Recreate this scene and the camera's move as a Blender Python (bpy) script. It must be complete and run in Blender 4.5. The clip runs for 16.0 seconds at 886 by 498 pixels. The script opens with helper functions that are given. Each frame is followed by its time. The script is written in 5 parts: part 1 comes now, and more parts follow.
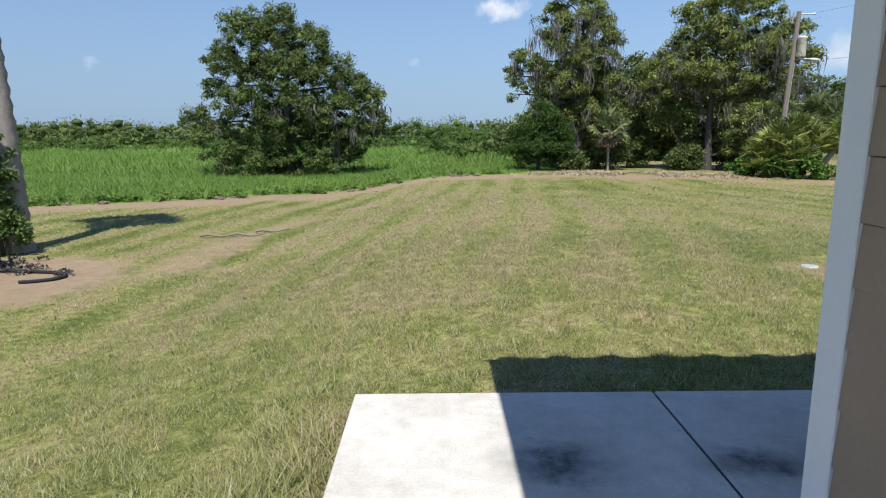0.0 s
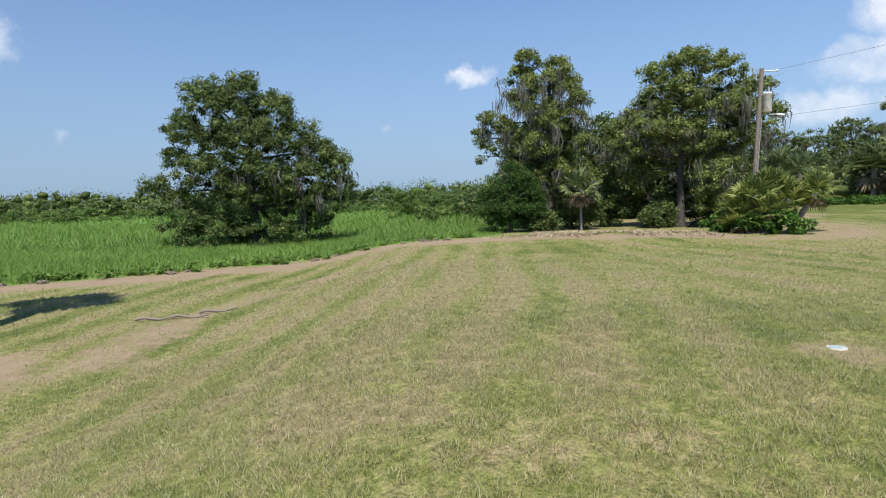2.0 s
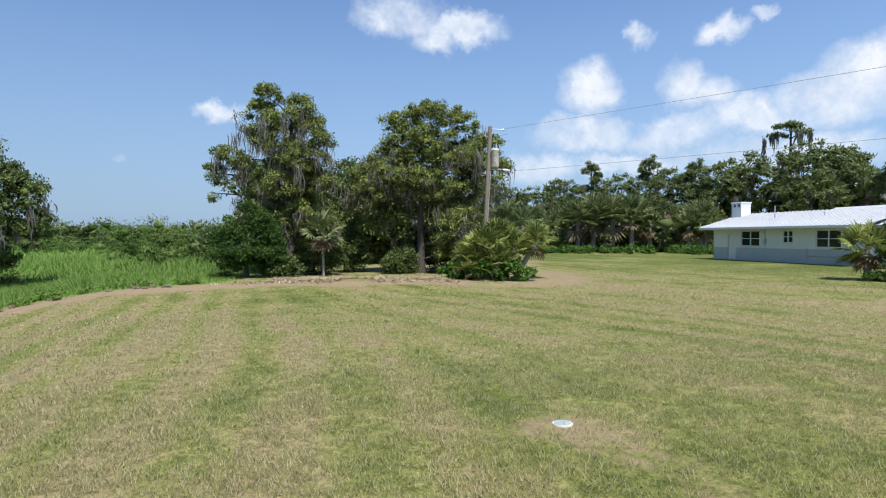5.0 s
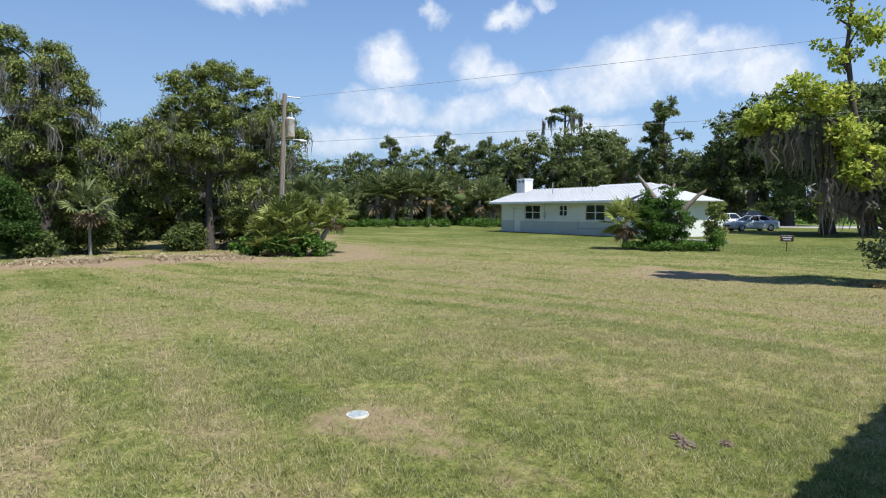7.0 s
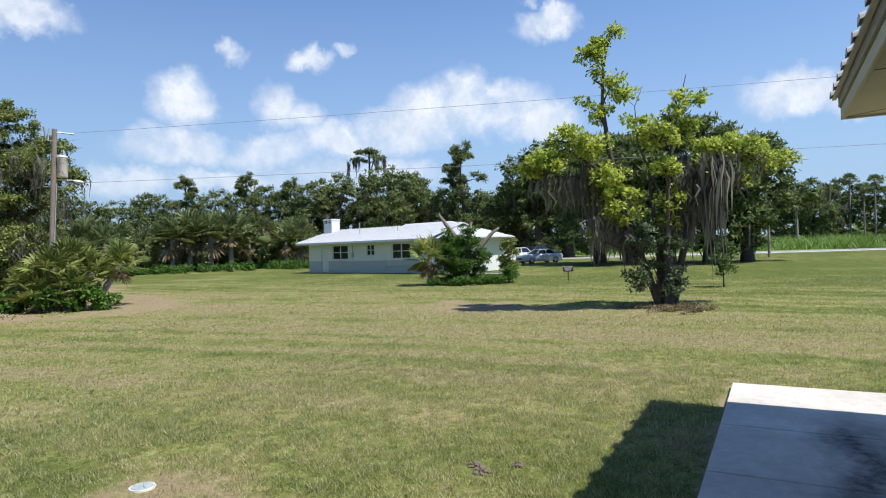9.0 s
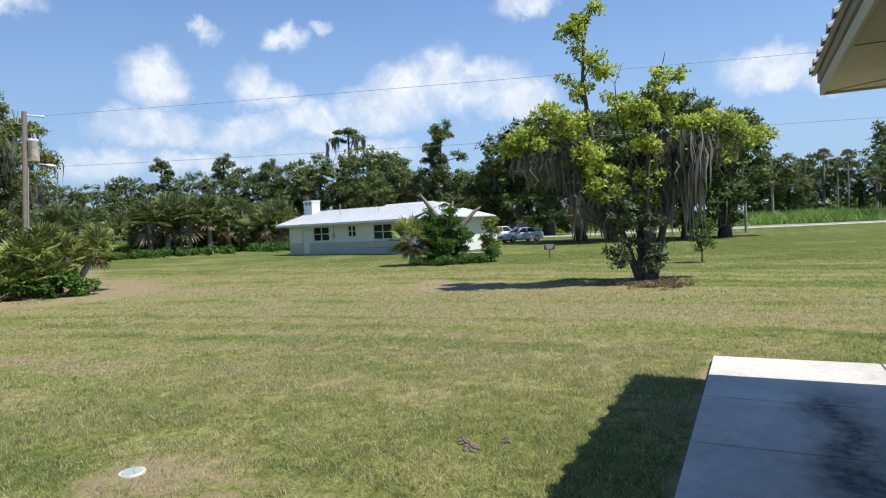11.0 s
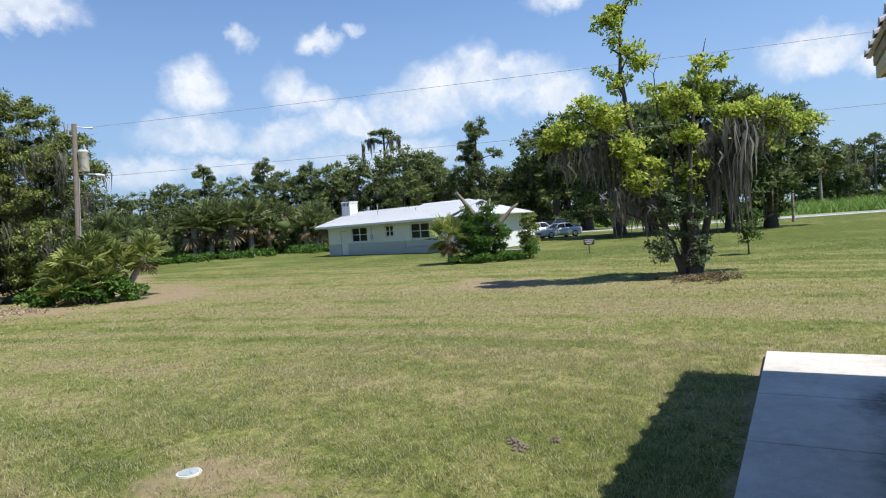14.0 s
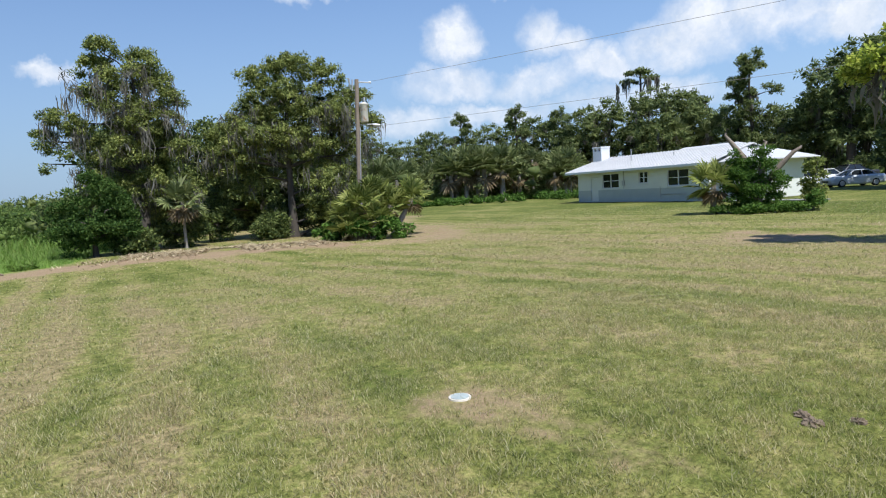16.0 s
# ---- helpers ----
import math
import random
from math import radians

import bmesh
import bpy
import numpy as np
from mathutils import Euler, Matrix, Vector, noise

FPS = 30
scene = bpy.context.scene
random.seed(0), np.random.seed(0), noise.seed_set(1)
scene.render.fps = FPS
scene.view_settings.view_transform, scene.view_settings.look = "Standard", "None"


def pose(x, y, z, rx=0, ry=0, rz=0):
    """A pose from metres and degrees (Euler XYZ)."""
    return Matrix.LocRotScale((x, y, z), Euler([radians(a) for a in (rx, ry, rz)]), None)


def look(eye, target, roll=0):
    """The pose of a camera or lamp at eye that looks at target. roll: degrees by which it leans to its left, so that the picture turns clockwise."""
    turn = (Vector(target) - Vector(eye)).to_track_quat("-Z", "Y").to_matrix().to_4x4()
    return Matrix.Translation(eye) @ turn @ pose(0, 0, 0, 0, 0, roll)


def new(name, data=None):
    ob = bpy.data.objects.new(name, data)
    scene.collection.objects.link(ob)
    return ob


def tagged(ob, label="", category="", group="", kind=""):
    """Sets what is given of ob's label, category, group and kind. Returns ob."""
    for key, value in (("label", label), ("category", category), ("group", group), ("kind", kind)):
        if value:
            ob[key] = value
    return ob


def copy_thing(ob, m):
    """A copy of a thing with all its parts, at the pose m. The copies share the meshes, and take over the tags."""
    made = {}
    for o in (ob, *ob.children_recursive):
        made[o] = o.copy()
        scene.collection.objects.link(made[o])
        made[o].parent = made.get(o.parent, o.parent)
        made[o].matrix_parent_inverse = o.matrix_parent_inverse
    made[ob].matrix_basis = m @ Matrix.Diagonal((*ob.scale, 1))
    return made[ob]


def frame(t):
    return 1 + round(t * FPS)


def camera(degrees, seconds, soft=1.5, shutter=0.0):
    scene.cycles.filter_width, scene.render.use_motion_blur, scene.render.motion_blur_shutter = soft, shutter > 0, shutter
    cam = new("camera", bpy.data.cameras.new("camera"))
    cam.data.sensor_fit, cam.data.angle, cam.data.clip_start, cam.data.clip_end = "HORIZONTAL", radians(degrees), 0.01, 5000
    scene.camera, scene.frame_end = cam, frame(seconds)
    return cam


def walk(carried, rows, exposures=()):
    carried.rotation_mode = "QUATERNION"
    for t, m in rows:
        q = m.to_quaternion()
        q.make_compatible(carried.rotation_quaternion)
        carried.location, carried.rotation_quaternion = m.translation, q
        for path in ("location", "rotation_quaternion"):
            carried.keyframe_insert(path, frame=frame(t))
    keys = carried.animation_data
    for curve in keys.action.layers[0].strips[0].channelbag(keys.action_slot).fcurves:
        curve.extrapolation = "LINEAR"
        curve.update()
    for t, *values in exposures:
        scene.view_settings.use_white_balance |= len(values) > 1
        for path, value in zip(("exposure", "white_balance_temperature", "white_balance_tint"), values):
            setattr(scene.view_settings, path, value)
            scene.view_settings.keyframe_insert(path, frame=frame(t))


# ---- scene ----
cam = camera(71.3, 16.0, soft=1.1)
METRES, EYE, TILT, LEAN, TURN = 4.5, 1.6, 0.0, 0.0, -0.6
ROWS = [
    (0.0, 0.0, 0.0, 0.0, -0.05, -10.38, 0.25),
    (0.5, 0.0339, 0.077, 0.0011, -1.37, -8.44, -1.86),
    (1.0, 0.0398, 0.1558, 0.0041, 0.84, -8.25, 1.16),
    (1.5, 0.0414, 0.241, 0.0141, -0.87, -4.4, 0.07),
    (2.0, 0.0586, 0.3115, 0.0122, -2.5, -4.73, 1.77),
    (2.5, 0.0942, 0.3776, 0.0127, -2.98, -3.65, 0.9),
    (3.0, 0.1116, 0.4393, 0.0144, -4.76, -4.81, 2.69),
    (3.5, 0.1306, 0.4931, 0.0143, -12.33, -1.99, 0.9),
    (4.0, 0.1747, 0.5355, 0.0196, -20.11, -1.14, 0.05),
    (6.5, 0.3447, 0.7425, 0.0222, -32.78, -3.18, 0.94),
    (7.0, 0.3497, 0.7316, 0.0237, -43.38, -3.64, 0.07),
    (7.5, 0.3523, 0.7209, 0.0277, -51.8, -2.16, 1.01),
    (8.0, 0.3485, 0.7111, 0.0292, -55.82, -0.83, 2.29),
    (8.5, 0.3513, 0.7062, 0.0309, -58.12, -0.5, 2.66),
    (9.0, 0.3553, 0.7061, 0.0316, -60.94, -0.26, 1.82),
    (9.5, 0.3541, 0.7122, 0.0318, -62.9, -1.3, 2.49),
    (12.0, 0.3489, 0.717, 0.032, -62.57, -2.68, 2.67),
    (12.5, 0.3514, 0.7195, 0.0317, -64.43, -2.42, 1.88),
    (13.0, 0.3519, 0.7175, 0.0333, -67.68, -2.42, 1.17),
    (13.5, 0.3496, 0.72, 0.0337, -64.53, -1.55, 1.88),
    (14.0, 0.3473, 0.7272, 0.0357, -59.33, -2.19, 4.13),
    (14.5, 0.3467, 0.7316, 0.0359, -55.42, -1.39, 2.82),
    (15.0, 0.3342, 0.7428, 0.0326, -49.95, -2.43, 2.39),
    (15.5, 0.322, 0.7625, 0.0316, -39.33, -3.35, 4.25),
    (16.0, 0.3346, 0.7668, 0.0322, -36.66, -5.6, 3.61),
]
walk(cam, [(t, pose(0, 0, EYE, TILT, LEAN, TURN) @ pose(METRES * x, METRES * y, METRES * z, 90 + pitch, roll, yaw)) for t, x, y, z, yaw, pitch, roll in ROWS], [(t, 0.40, 6050, 11) for t in (0.0, 16.0)])

# ---- light ----
SUN_WAY = Vector((0.05, 0.575, -1.0)).normalized()
sun_data = bpy.data.lights.new("sun", "SUN")
sun_data.energy, sun_data.angle, sun_data.color = 5.0, radians(0.53), (1.0, 0.95, 0.86)
sun = new("sun", sun_data)
sun.matrix_world = look(-SUN_WAY * 60, (0, 0, 0))


# ---- node helpers ----
class Net:
    """A small wrapper to write node trees in a few lines."""
    def __init__(self, tree):
        self.tree = tree
        tree.nodes.clear()

    def node(self, kind, **values):
        n = self.tree.nodes.new(kind)
        for key, value in values.items():
            if key == "op":
                n.operation = value
            elif key == "clamp":
                n.use_clamp = value
            elif key == "dtype":
                n.data_type = value
            elif key == "sky":
                n.sky_type = value
            elif key == "attribute":
                n.attribute_name = value
            elif key == "bands":
                n.bands_direction = value
        return n

    def put(self, socket, value):
        if value is None:
            return
        if isinstance(value, bpy.types.NodeSocket):
            self.tree.links.new(value, socket)
        else:
            socket.default_value = value

    def math(self, op, a, b=None, c=None, clamp=False):
        n = self.node("ShaderNodeMath", op=op, clamp=clamp)
        for i, v in enumerate((a, b, c)):
            self.put(n.inputs[i], v)
        return n.outputs[0]

    def vmath(self, op, a, b=None):
        n = self.node("ShaderNodeVectorMath", op=op)
        self.put(n.inputs[0], a)
        self.put(n.inputs[1], b)
        return n.outputs["Value"] if op in ("DOT_PRODUCT", "LENGTH", "DISTANCE") else n.outputs["Vector"]

    def noise(self, scale, detail=4.0, rough=0.6, vector=None, out="Fac"):
        n = self.node("ShaderNodeTexNoise")
        n.inputs["Scale"].default_value, n.inputs["Detail"].default_value, n.inputs["Roughness"].default_value = scale, detail, rough
        self.put(n.inputs["Vector"], vector)
        return n.outputs[out]

    def mix(self, f, a, b):
        n = self.node("ShaderNodeMix", dtype="RGBA")
        self.put(n.inputs[0], f)
        self.put(n.inputs[6], a)
        self.put(n.inputs[7], b)
        return n.outputs[2]

    def ramp(self, f, stops):
        n = self.node("ShaderNodeValToRGB")
        e = n.color_ramp.elements
        while len(e) < len(stops):
            e.new(0.5)
        for k, (p, c) in zip(e, stops):
            k.position, k.color = p, (*c, 1) if len(c) == 3 else c
        self.put(n.inputs[0], f)
        return n.outputs[0]

    def span(self, v, a, b, c=0.0, d=1.0):
        n = self.node("ShaderNodeMapRange")
        for i, value in enumerate((v, a, b, c, d)):
            self.put(n.inputs[i], value)
        return n.outputs[0]

    def place(self):
        return self.node("ShaderNodeTexCoord").outputs["Object"]

    def attr(self, name):
        return self.node("ShaderNodeAttribute", attribute=name).outputs["Fac"]


def grey(v):
    return (v, v, v, 1)


def col(r, g, b):
    return (r, g, b, 1)


# ---- sky with its clouds ----
world = bpy.data.worlds.new("sky")
scene.world = world
world.use_nodes = True
w = Net(world.node_tree)
sky = w.node("ShaderNodeTexSky", sky="NISHITA")
sky.sun_disc = False
sky.sun_elevation, sky.sun_rotation = radians(60), radians(185)
sky.air_density, sky.dust_density, sky.ozone_density = 1.0, 0.0, 2.5
ray_way = w.node("ShaderNodeTexCoord").outputs["Generated"]
# cumulus puffs: compass bearing from +y to +x, elevation, half width, half height (degrees)
PUFFS = [
    (38.7, 12.8, 2.8, 2.6), (38.6, 9.0, 4.6, 1.9), (34.5, 6.0, 4.0, 1.6), (46.8, 12.7, 2.3, 2.7), (48.8, 11.6, 2.4, 1.8),
    (46.0, 8.6, 4.6, 1.7), (51.8, 9.6, 4.0, 1.9), (57.5, 10.4, 4.5, 2.4), (60.5, 12.0, 4.0, 3.0), (63.5, 13.6, 3.2, 2.6),
    (67.0, 12.6, 4.6, 2.4), (71.0, 11.0, 3.6, 2.0), (43.2, 17.2, 1.7, 0.9), (49.8, 16.9, 2.2, 1.2), (53.0, 17.6, 1.5, 0.7),
    (71.8, 19.2, 2.9, 1.5), (69.8, 22.0, 2.2, 1.2), (91.5, 11.3, 4.2, 2.0), (95.5, 9.8, 2.2, 1.0), (27.5, 18.6, 4.2, 1.6), (21.5, 19.6, 4.2, 2.2),
    (24.8, 17.4, 2.4, 1.4), (6.2, 10.6, 2.4, 1.0), (-28.0, 5.5, 0.8, 0.7), (-2.0, 6.7, 0.9, 0.5), (-33.0, 12.6, 2.6, 2.2), (55.0, 6.6, 8.0, 1.6),
    (43.0, 6.2, 6.0, 1.2), (118.0, 14.0, 6.0, 3.0), (150.0, 22.0, 8.0, 4.0), (200.0, 16.0, 7.0, 3.0), (250.0, 20.0, 8.0, 4.0), (300.0, 13.0, 6.0, 2.5),
]
wob = w.noise(9.0, 5.0, 0.62, ray_way, "Color")
wob = w.vmath("MULTIPLY", w.vmath("SUBTRACT", wob, (0.5, 0.5, 0.5)), (0.07, 0.07, 0.07))
wob2 = w.noise(42.0, 4.0, 0.6, ray_way, "Color")
wob2 = w.vmath("MULTIPLY", w.vmath("SUBTRACT", wob2, (0.5, 0.5, 0.5)), (0.03, 0.03, 0.03))
way = w.vmath("ADD", ray_way, w.vmath("ADD", wob, wob2))
cover = None
for az, el, wide, high in PUFFS:
    a, e = radians(az), radians(el)
    c = Vector((math.sin(a) * math.cos(e), math.cos(a) * math.cos(e), math.sin(e)))
    right = Vector((math.cos(a), -math.sin(a), 0))
    up = right.cross(c)
    rel = w.vmath("SUBTRACT", way, tuple(c))
    u = w.math("MULTIPLY", w.vmath("DOT_PRODUCT", rel, tuple(right)), 1 / math.sin(radians(wide)))
    v = w.math("MULTIPLY", w.vmath("DOT_PRODUCT", rel, tuple(up)), 1 / math.sin(radians(high)))
    n = w.math("MULTIPLY", w.vmath("DOT_PRODUCT", rel, tuple(c)), 4.0)
    d2 = w.math("ADD", w.math("ADD", w.math("MULTIPLY", u, u), w.math("MULTIPLY", v, v)), w.math("MULTIPLY", n, n))
    one = w.math("SUBTRACT", 1.0 if wide > 2.5 else 0.78 if wide > 1.6 else 0.42, d2)
    cover = one if cover is None else w.math("MAXIMUM", cover, one)
density = w.span(cover, -0.30, 0.75)
density = w.math("MULTIPLY", w.math("POWER", density, 1.5), w.span(w.noise(13.0, 5.0, 0.65, ray_way), 0.3, 0.6, 0.35, 1.15), clamp=True)
level = w.node("ShaderNodeSeparateXYZ")
w.put(level.inputs[0], ray_way)
density = w.math("MULTIPLY", density, w.span(level.outputs[2], 0.09, 0.20, 0.62, 1.0))
puff = w.mix(w.span(w.noise(22.0, 4.0, 0.6, way), 0.32, 0.66), col(8.4, 9.2, 10.2), col(11.6, 11.7, 11.8))
tint = w.node("ShaderNodeBackground")
# clean blue air: a little bluer overhead, pale blue towards the horizon
height = w.node("ShaderNodeSeparateXYZ")
w.put(height.inputs[0], ray_way)
blue = w.node("ShaderNodeMix", dtype="RGBA")
blue.blend_type = "MULTIPLY"
w.put(blue.inputs[0], 1.0)
w.put(blue.inputs[6], sky.outputs[0])
w.put(blue.inputs[7], col(1.38, 1.58, 1.84))
low_air = w.span(height.outputs[2], 0.0, 0.48, 1.0, 0.0)
clear = w.mix(w.math("POWER", low_air, 1.2), blue.outputs[2], col(4.7, 6.35, 8.2))
# the air is brighter towards the sun's side of the sky
sunward = w.span(w.vmath("DOT_PRODUCT", ray_way, (0.75, -0.66, 0.0)), -1.0, 0.5, 0.84, 1.06)
air = w.vmath("SCALE", clear)
w.put(air.node.inputs["Scale"], sunward)
w.put(tint.inputs["Color"], w.mix(density, air, puff))
tint.inputs["Strength"].default_value = 0.063
out = w.node("ShaderNodeOutputWorld")
w.put(out.inputs["Surface"], tint.outputs[0])


# ---- materials ----
def shader(name, color, rough=0.7, bump=None, bump_depth=0.01, metal=0.0, spec=0.3, leaf=0.0):
    """A principled material; color and bump are values or functions of the Net."""
    m = bpy.data.materials.new(name)
    m.use_nodes = True
    n = Net(m.node_tree)
    p = n.node("ShaderNodeBsdfPrincipled")
    c = color(n) if callable(color) else color
    n.put(p.inputs["Base Color"], c)
    n.put(p.inputs["Roughness"], rough(n) if callable(rough) else rough)
    p.inputs["Metallic"].default_value = metal
    p.inputs["Specular IOR Level"].default_value = spec
    if bump:
        b = n.node("ShaderNodeBump")
        b.inputs["Strength"].default_value, b.inputs["Distance"].default_value = 0.8, bump_depth
        n.put(b.inputs["Height"], bump(n))
        n.put(p.inputs["Normal"], b.outputs[0])
    o = n.node("ShaderNodeOutputMaterial")
    last = p.outputs[0]
    if leaf:
        t = n.node("ShaderNodeBsdfTranslucent")
        n.put(t.inputs["Color"], c)
        x = n.node("ShaderNodeMixShader")
        x.inputs[0].default_value = leaf
        n.put(x.inputs[1], p.outputs[0])
        n.put(x.inputs[2], t.outputs[0])
        last = x.outputs[0]
    n.put(o.inputs["Surface"], last)
    return m


def island(n):
    return n.node("ShaderNodeNewGeometry").outputs["Random Per Island"]


def foliage(name, dark, mid, light, leaf=0.35, patch=0.7):
    """Leaves: a random tone each, and slow patches through the crown."""
    def c(n):
        f = n.math("ADD", n.math("MULTIPLY", island(n), 0.55), n.math("MULTIPLY", n.noise(patch, 3.0, 0.6, n.place()), 0.45))
        return n.ramp(f, [(0.2, dark), (0.5, mid), (0.8, light)])
    return shader(name, c, 0.6, leaf=leaf, spec=0.12)


def bark(name, dark, light, scale=6.0):
    return shader(name, lambda n: n.mix(n.noise(scale, 6.0, 0.7, n.place()), col(*dark), col(*light)), 0.9,
                  lambda n: n.noise(scale * 2.5, 6.0, 0.75, n.place()), 0.03)


def paint(name, c, wear=0.12, rough=0.55, scale=2.0):
    """Painted surface with faint stains at two scales."""
    def f(n):
        a = n.noise(scale, 4.0, 0.6, n.place())
        b = n.noise(scale * 14, 5.0, 0.7, n.place())
        s = n.math("ADD", n.math("MULTIPLY", a, 0.65), n.math("MULTIPLY", b, 0.35))
        return n.mix(n.span(s, 0.3, 0.7), col(*(x * (1 - wear) for x in c)), col(*c))
    return shader(name, f, rough, lambda n: n.noise(scale * 30, 3.0, 0.6, n.place()), 0.002)


def lawn_tone(n):
    """Mown grass from the lushness, the dirt and broad noise."""
    v = n.place()
    lush, dirt = n.attr("lush"), n.attr("dirt")
    a = n.noise(0.9, 5.0, 0.65, v)
    b = n.noise(7.0, 4.0, 0.7, v)
    s = n.math("ADD", lush, n.math("ADD", n.span(a, 0.25, 0.75, -0.3, 0.3), n.span(b, 0.3, 0.7, -0.36, 0.36)))
    grass = n.ramp(s, [(0.05, (0.37, 0.30, 0.175)), (0.30, (0.35, 0.318, 0.142)), (0.58, (0.25, 0.263, 0.085)), (1.0, (0.135, 0.168, 0.042))])
    soil = n.mix(n.noise(3.0, 5.0, 0.7, v), col(0.20, 0.138, 0.085), col(0.39, 0.29, 0.19))
    f = n.span(n.math("ADD", dirt, n.span(n.noise(2.2, 6.0, 0.75, v), 0.2, 0.8, -0.5, 0.5)), 0.3, 0.75)
    return n.mix(f, grass, soil), f


def field_tone(n):
    v = n.place()
    return n.ramp(n.noise(0.25, 5.0, 0.65, v), [(0.3, (0.105, 0.19, 0.026)), (0.7, (0.175, 0.275, 0.046))])


def ground_tone(n):
    lawn, earth = lawn_tone(n)
    v = n.place()
    fleck = n.span(n.math("ADD", n.math("MULTIPLY", n.noise(34.0, 4.0, 0.75, v), 0.6), n.math("MULTIPLY", n.noise(8.0, 4.0, 0.7, v), 0.4)), 0.40, 0.60)
    thatch = n.node("ShaderNodeMix", dtype="RGBA")
    thatch.blend_type = "MULTIPLY"
    n.put(thatch.inputs[0], n.math("SUBTRACT", 1.0, n.math("MULTIPLY", earth, 0.8)))
    n.put(thatch.inputs[6], lawn)
    n.put(thatch.inputs[7], n.mix(fleck, col(0.26, 0.28, 0.20), col(0.98, 0.97, 0.86)))
    return n.mix(n.attr("meadow"), thatch.outputs[2], field_tone(n))


M_ground = shader("ground", ground_tone, 0.95, lambda n: n.noise(14.0, 6.0, 0.75, n.place()), 0.03, spec=0.1)
def blade_tone(n):
    return n.mix(n.math("ADD", n.math("MULTIPLY", island(n), 0.30), 0.45), lawn_tone(n)[0], n.ramp(island(n), [(0.0, (0.86, 0.78, 0.54)), (0.26, (0.62, 0.55, 0.31)), (0.40, (0.19, 0.215, 0.06)), (1.0, (0.43, 0.445, 0.155))]))
M_blade = shader("grass_blade", blade_tone, 0.6, leaf=0.5, spec=0.2)
M_tall = shader("tall_grass", lambda n: n.mix(n.math("MULTIPLY", island(n), 0.6), field_tone(n), n.ramp(island(n), [(0.0, (0.13, 0.235, 0.046)), (0.8, (0.20, 0.305, 0.066)), (0.97, (0.29, 0.30, 0.11))])), 0.55, leaf=0.35)
M_oak = foliage("oak_leaves", (0.03, 0.05, 0.017), (0.10, 0.138, 0.04), (0.24, 0.28, 0.088))
M_cypress = foliage("cypress_leaves", (0.05, 0.072, 0.022), (0.19, 0.23, 0.062), (0.38, 0.41, 0.13))
M_grey_leaf = foliage("grey_green_leaves", (0.05, 0.07, 0.035), (0.13, 0.17, 0.085), (0.24, 0.29, 0.16))
M_cedar = foliage("cedar_leaves", (0.02, 0.05, 0.012), (0.06, 0.115, 0.024), (0.12, 0.185, 0.045))
M_yellow = foliage("yellow_leaves", (0.13, 0.19, 0.03), (0.38, 0.46, 0.07), (0.68, 0.68, 0.16), leaf=0.5)
M_far = foliage("far_leaves", (0.055, 0.08, 0.03), (0.145, 0.185, 0.06), (0.27, 0.305, 0.115), leaf=0.4, patch=0.25)
M_shrub = foliage("shrub_leaves", (0.045, 0.085, 0.02), (0.11, 0.17, 0.04), (0.20, 0.27, 0.075), patch=0.35)
M_palm = foliage("palm_leaves", (0.08, 0.115, 0.03), (0.21, 0.25, 0.06), (0.40, 0.42, 0.14), leaf=0.4)
M_palm_far = foliage("far_palm_leaves", (0.06, 0.085, 0.03), (0.16, 0.195, 0.07), (0.32, 0.345, 0.16), leaf=0.3, patch=0.3)
M_palm_dead = foliage("dry_fronds", (0.12, 0.085, 0.045), (0.22, 0.165, 0.09), (0.33, 0.27, 0.16), leaf=0.2)
M_vine = foliage("vine_leaves", (0.03, 0.07, 0.012), (0.08, 0.16, 0.025), (0.15, 0.25, 0.05), leaf=0.35)
M_far_dark = foliage("far_dark_leaves", (0.045, 0.07, 0.028), (0.12, 0.16, 0.052), (0.25, 0.29, 0.105), leaf=0.4, patch=0.25)
M_moss = foliage("spanish_moss", (0.085, 0.08, 0.065), (0.165, 0.155, 0.125), (0.28, 0.27, 0.225), leaf=0.35)
M_bark = bark("bark", (0.035, 0.03, 0.025), (0.12, 0.105, 0.09))
M_palmbark = shader("palm_bark", lambda n: n.mix(n.noise(5.0, 5.0, 0.7, n.place()), col(0.15, 0.13, 0.11), col(0.40, 0.355, 0.31)), 0.9, lambda n: n.noise(20.0, 5.0, 0.7, n.place()), 0.03)
M_pole = bark("pole_wood", (0.14, 0.11, 0.085), (0.30, 0.25, 0.20), 4.0)


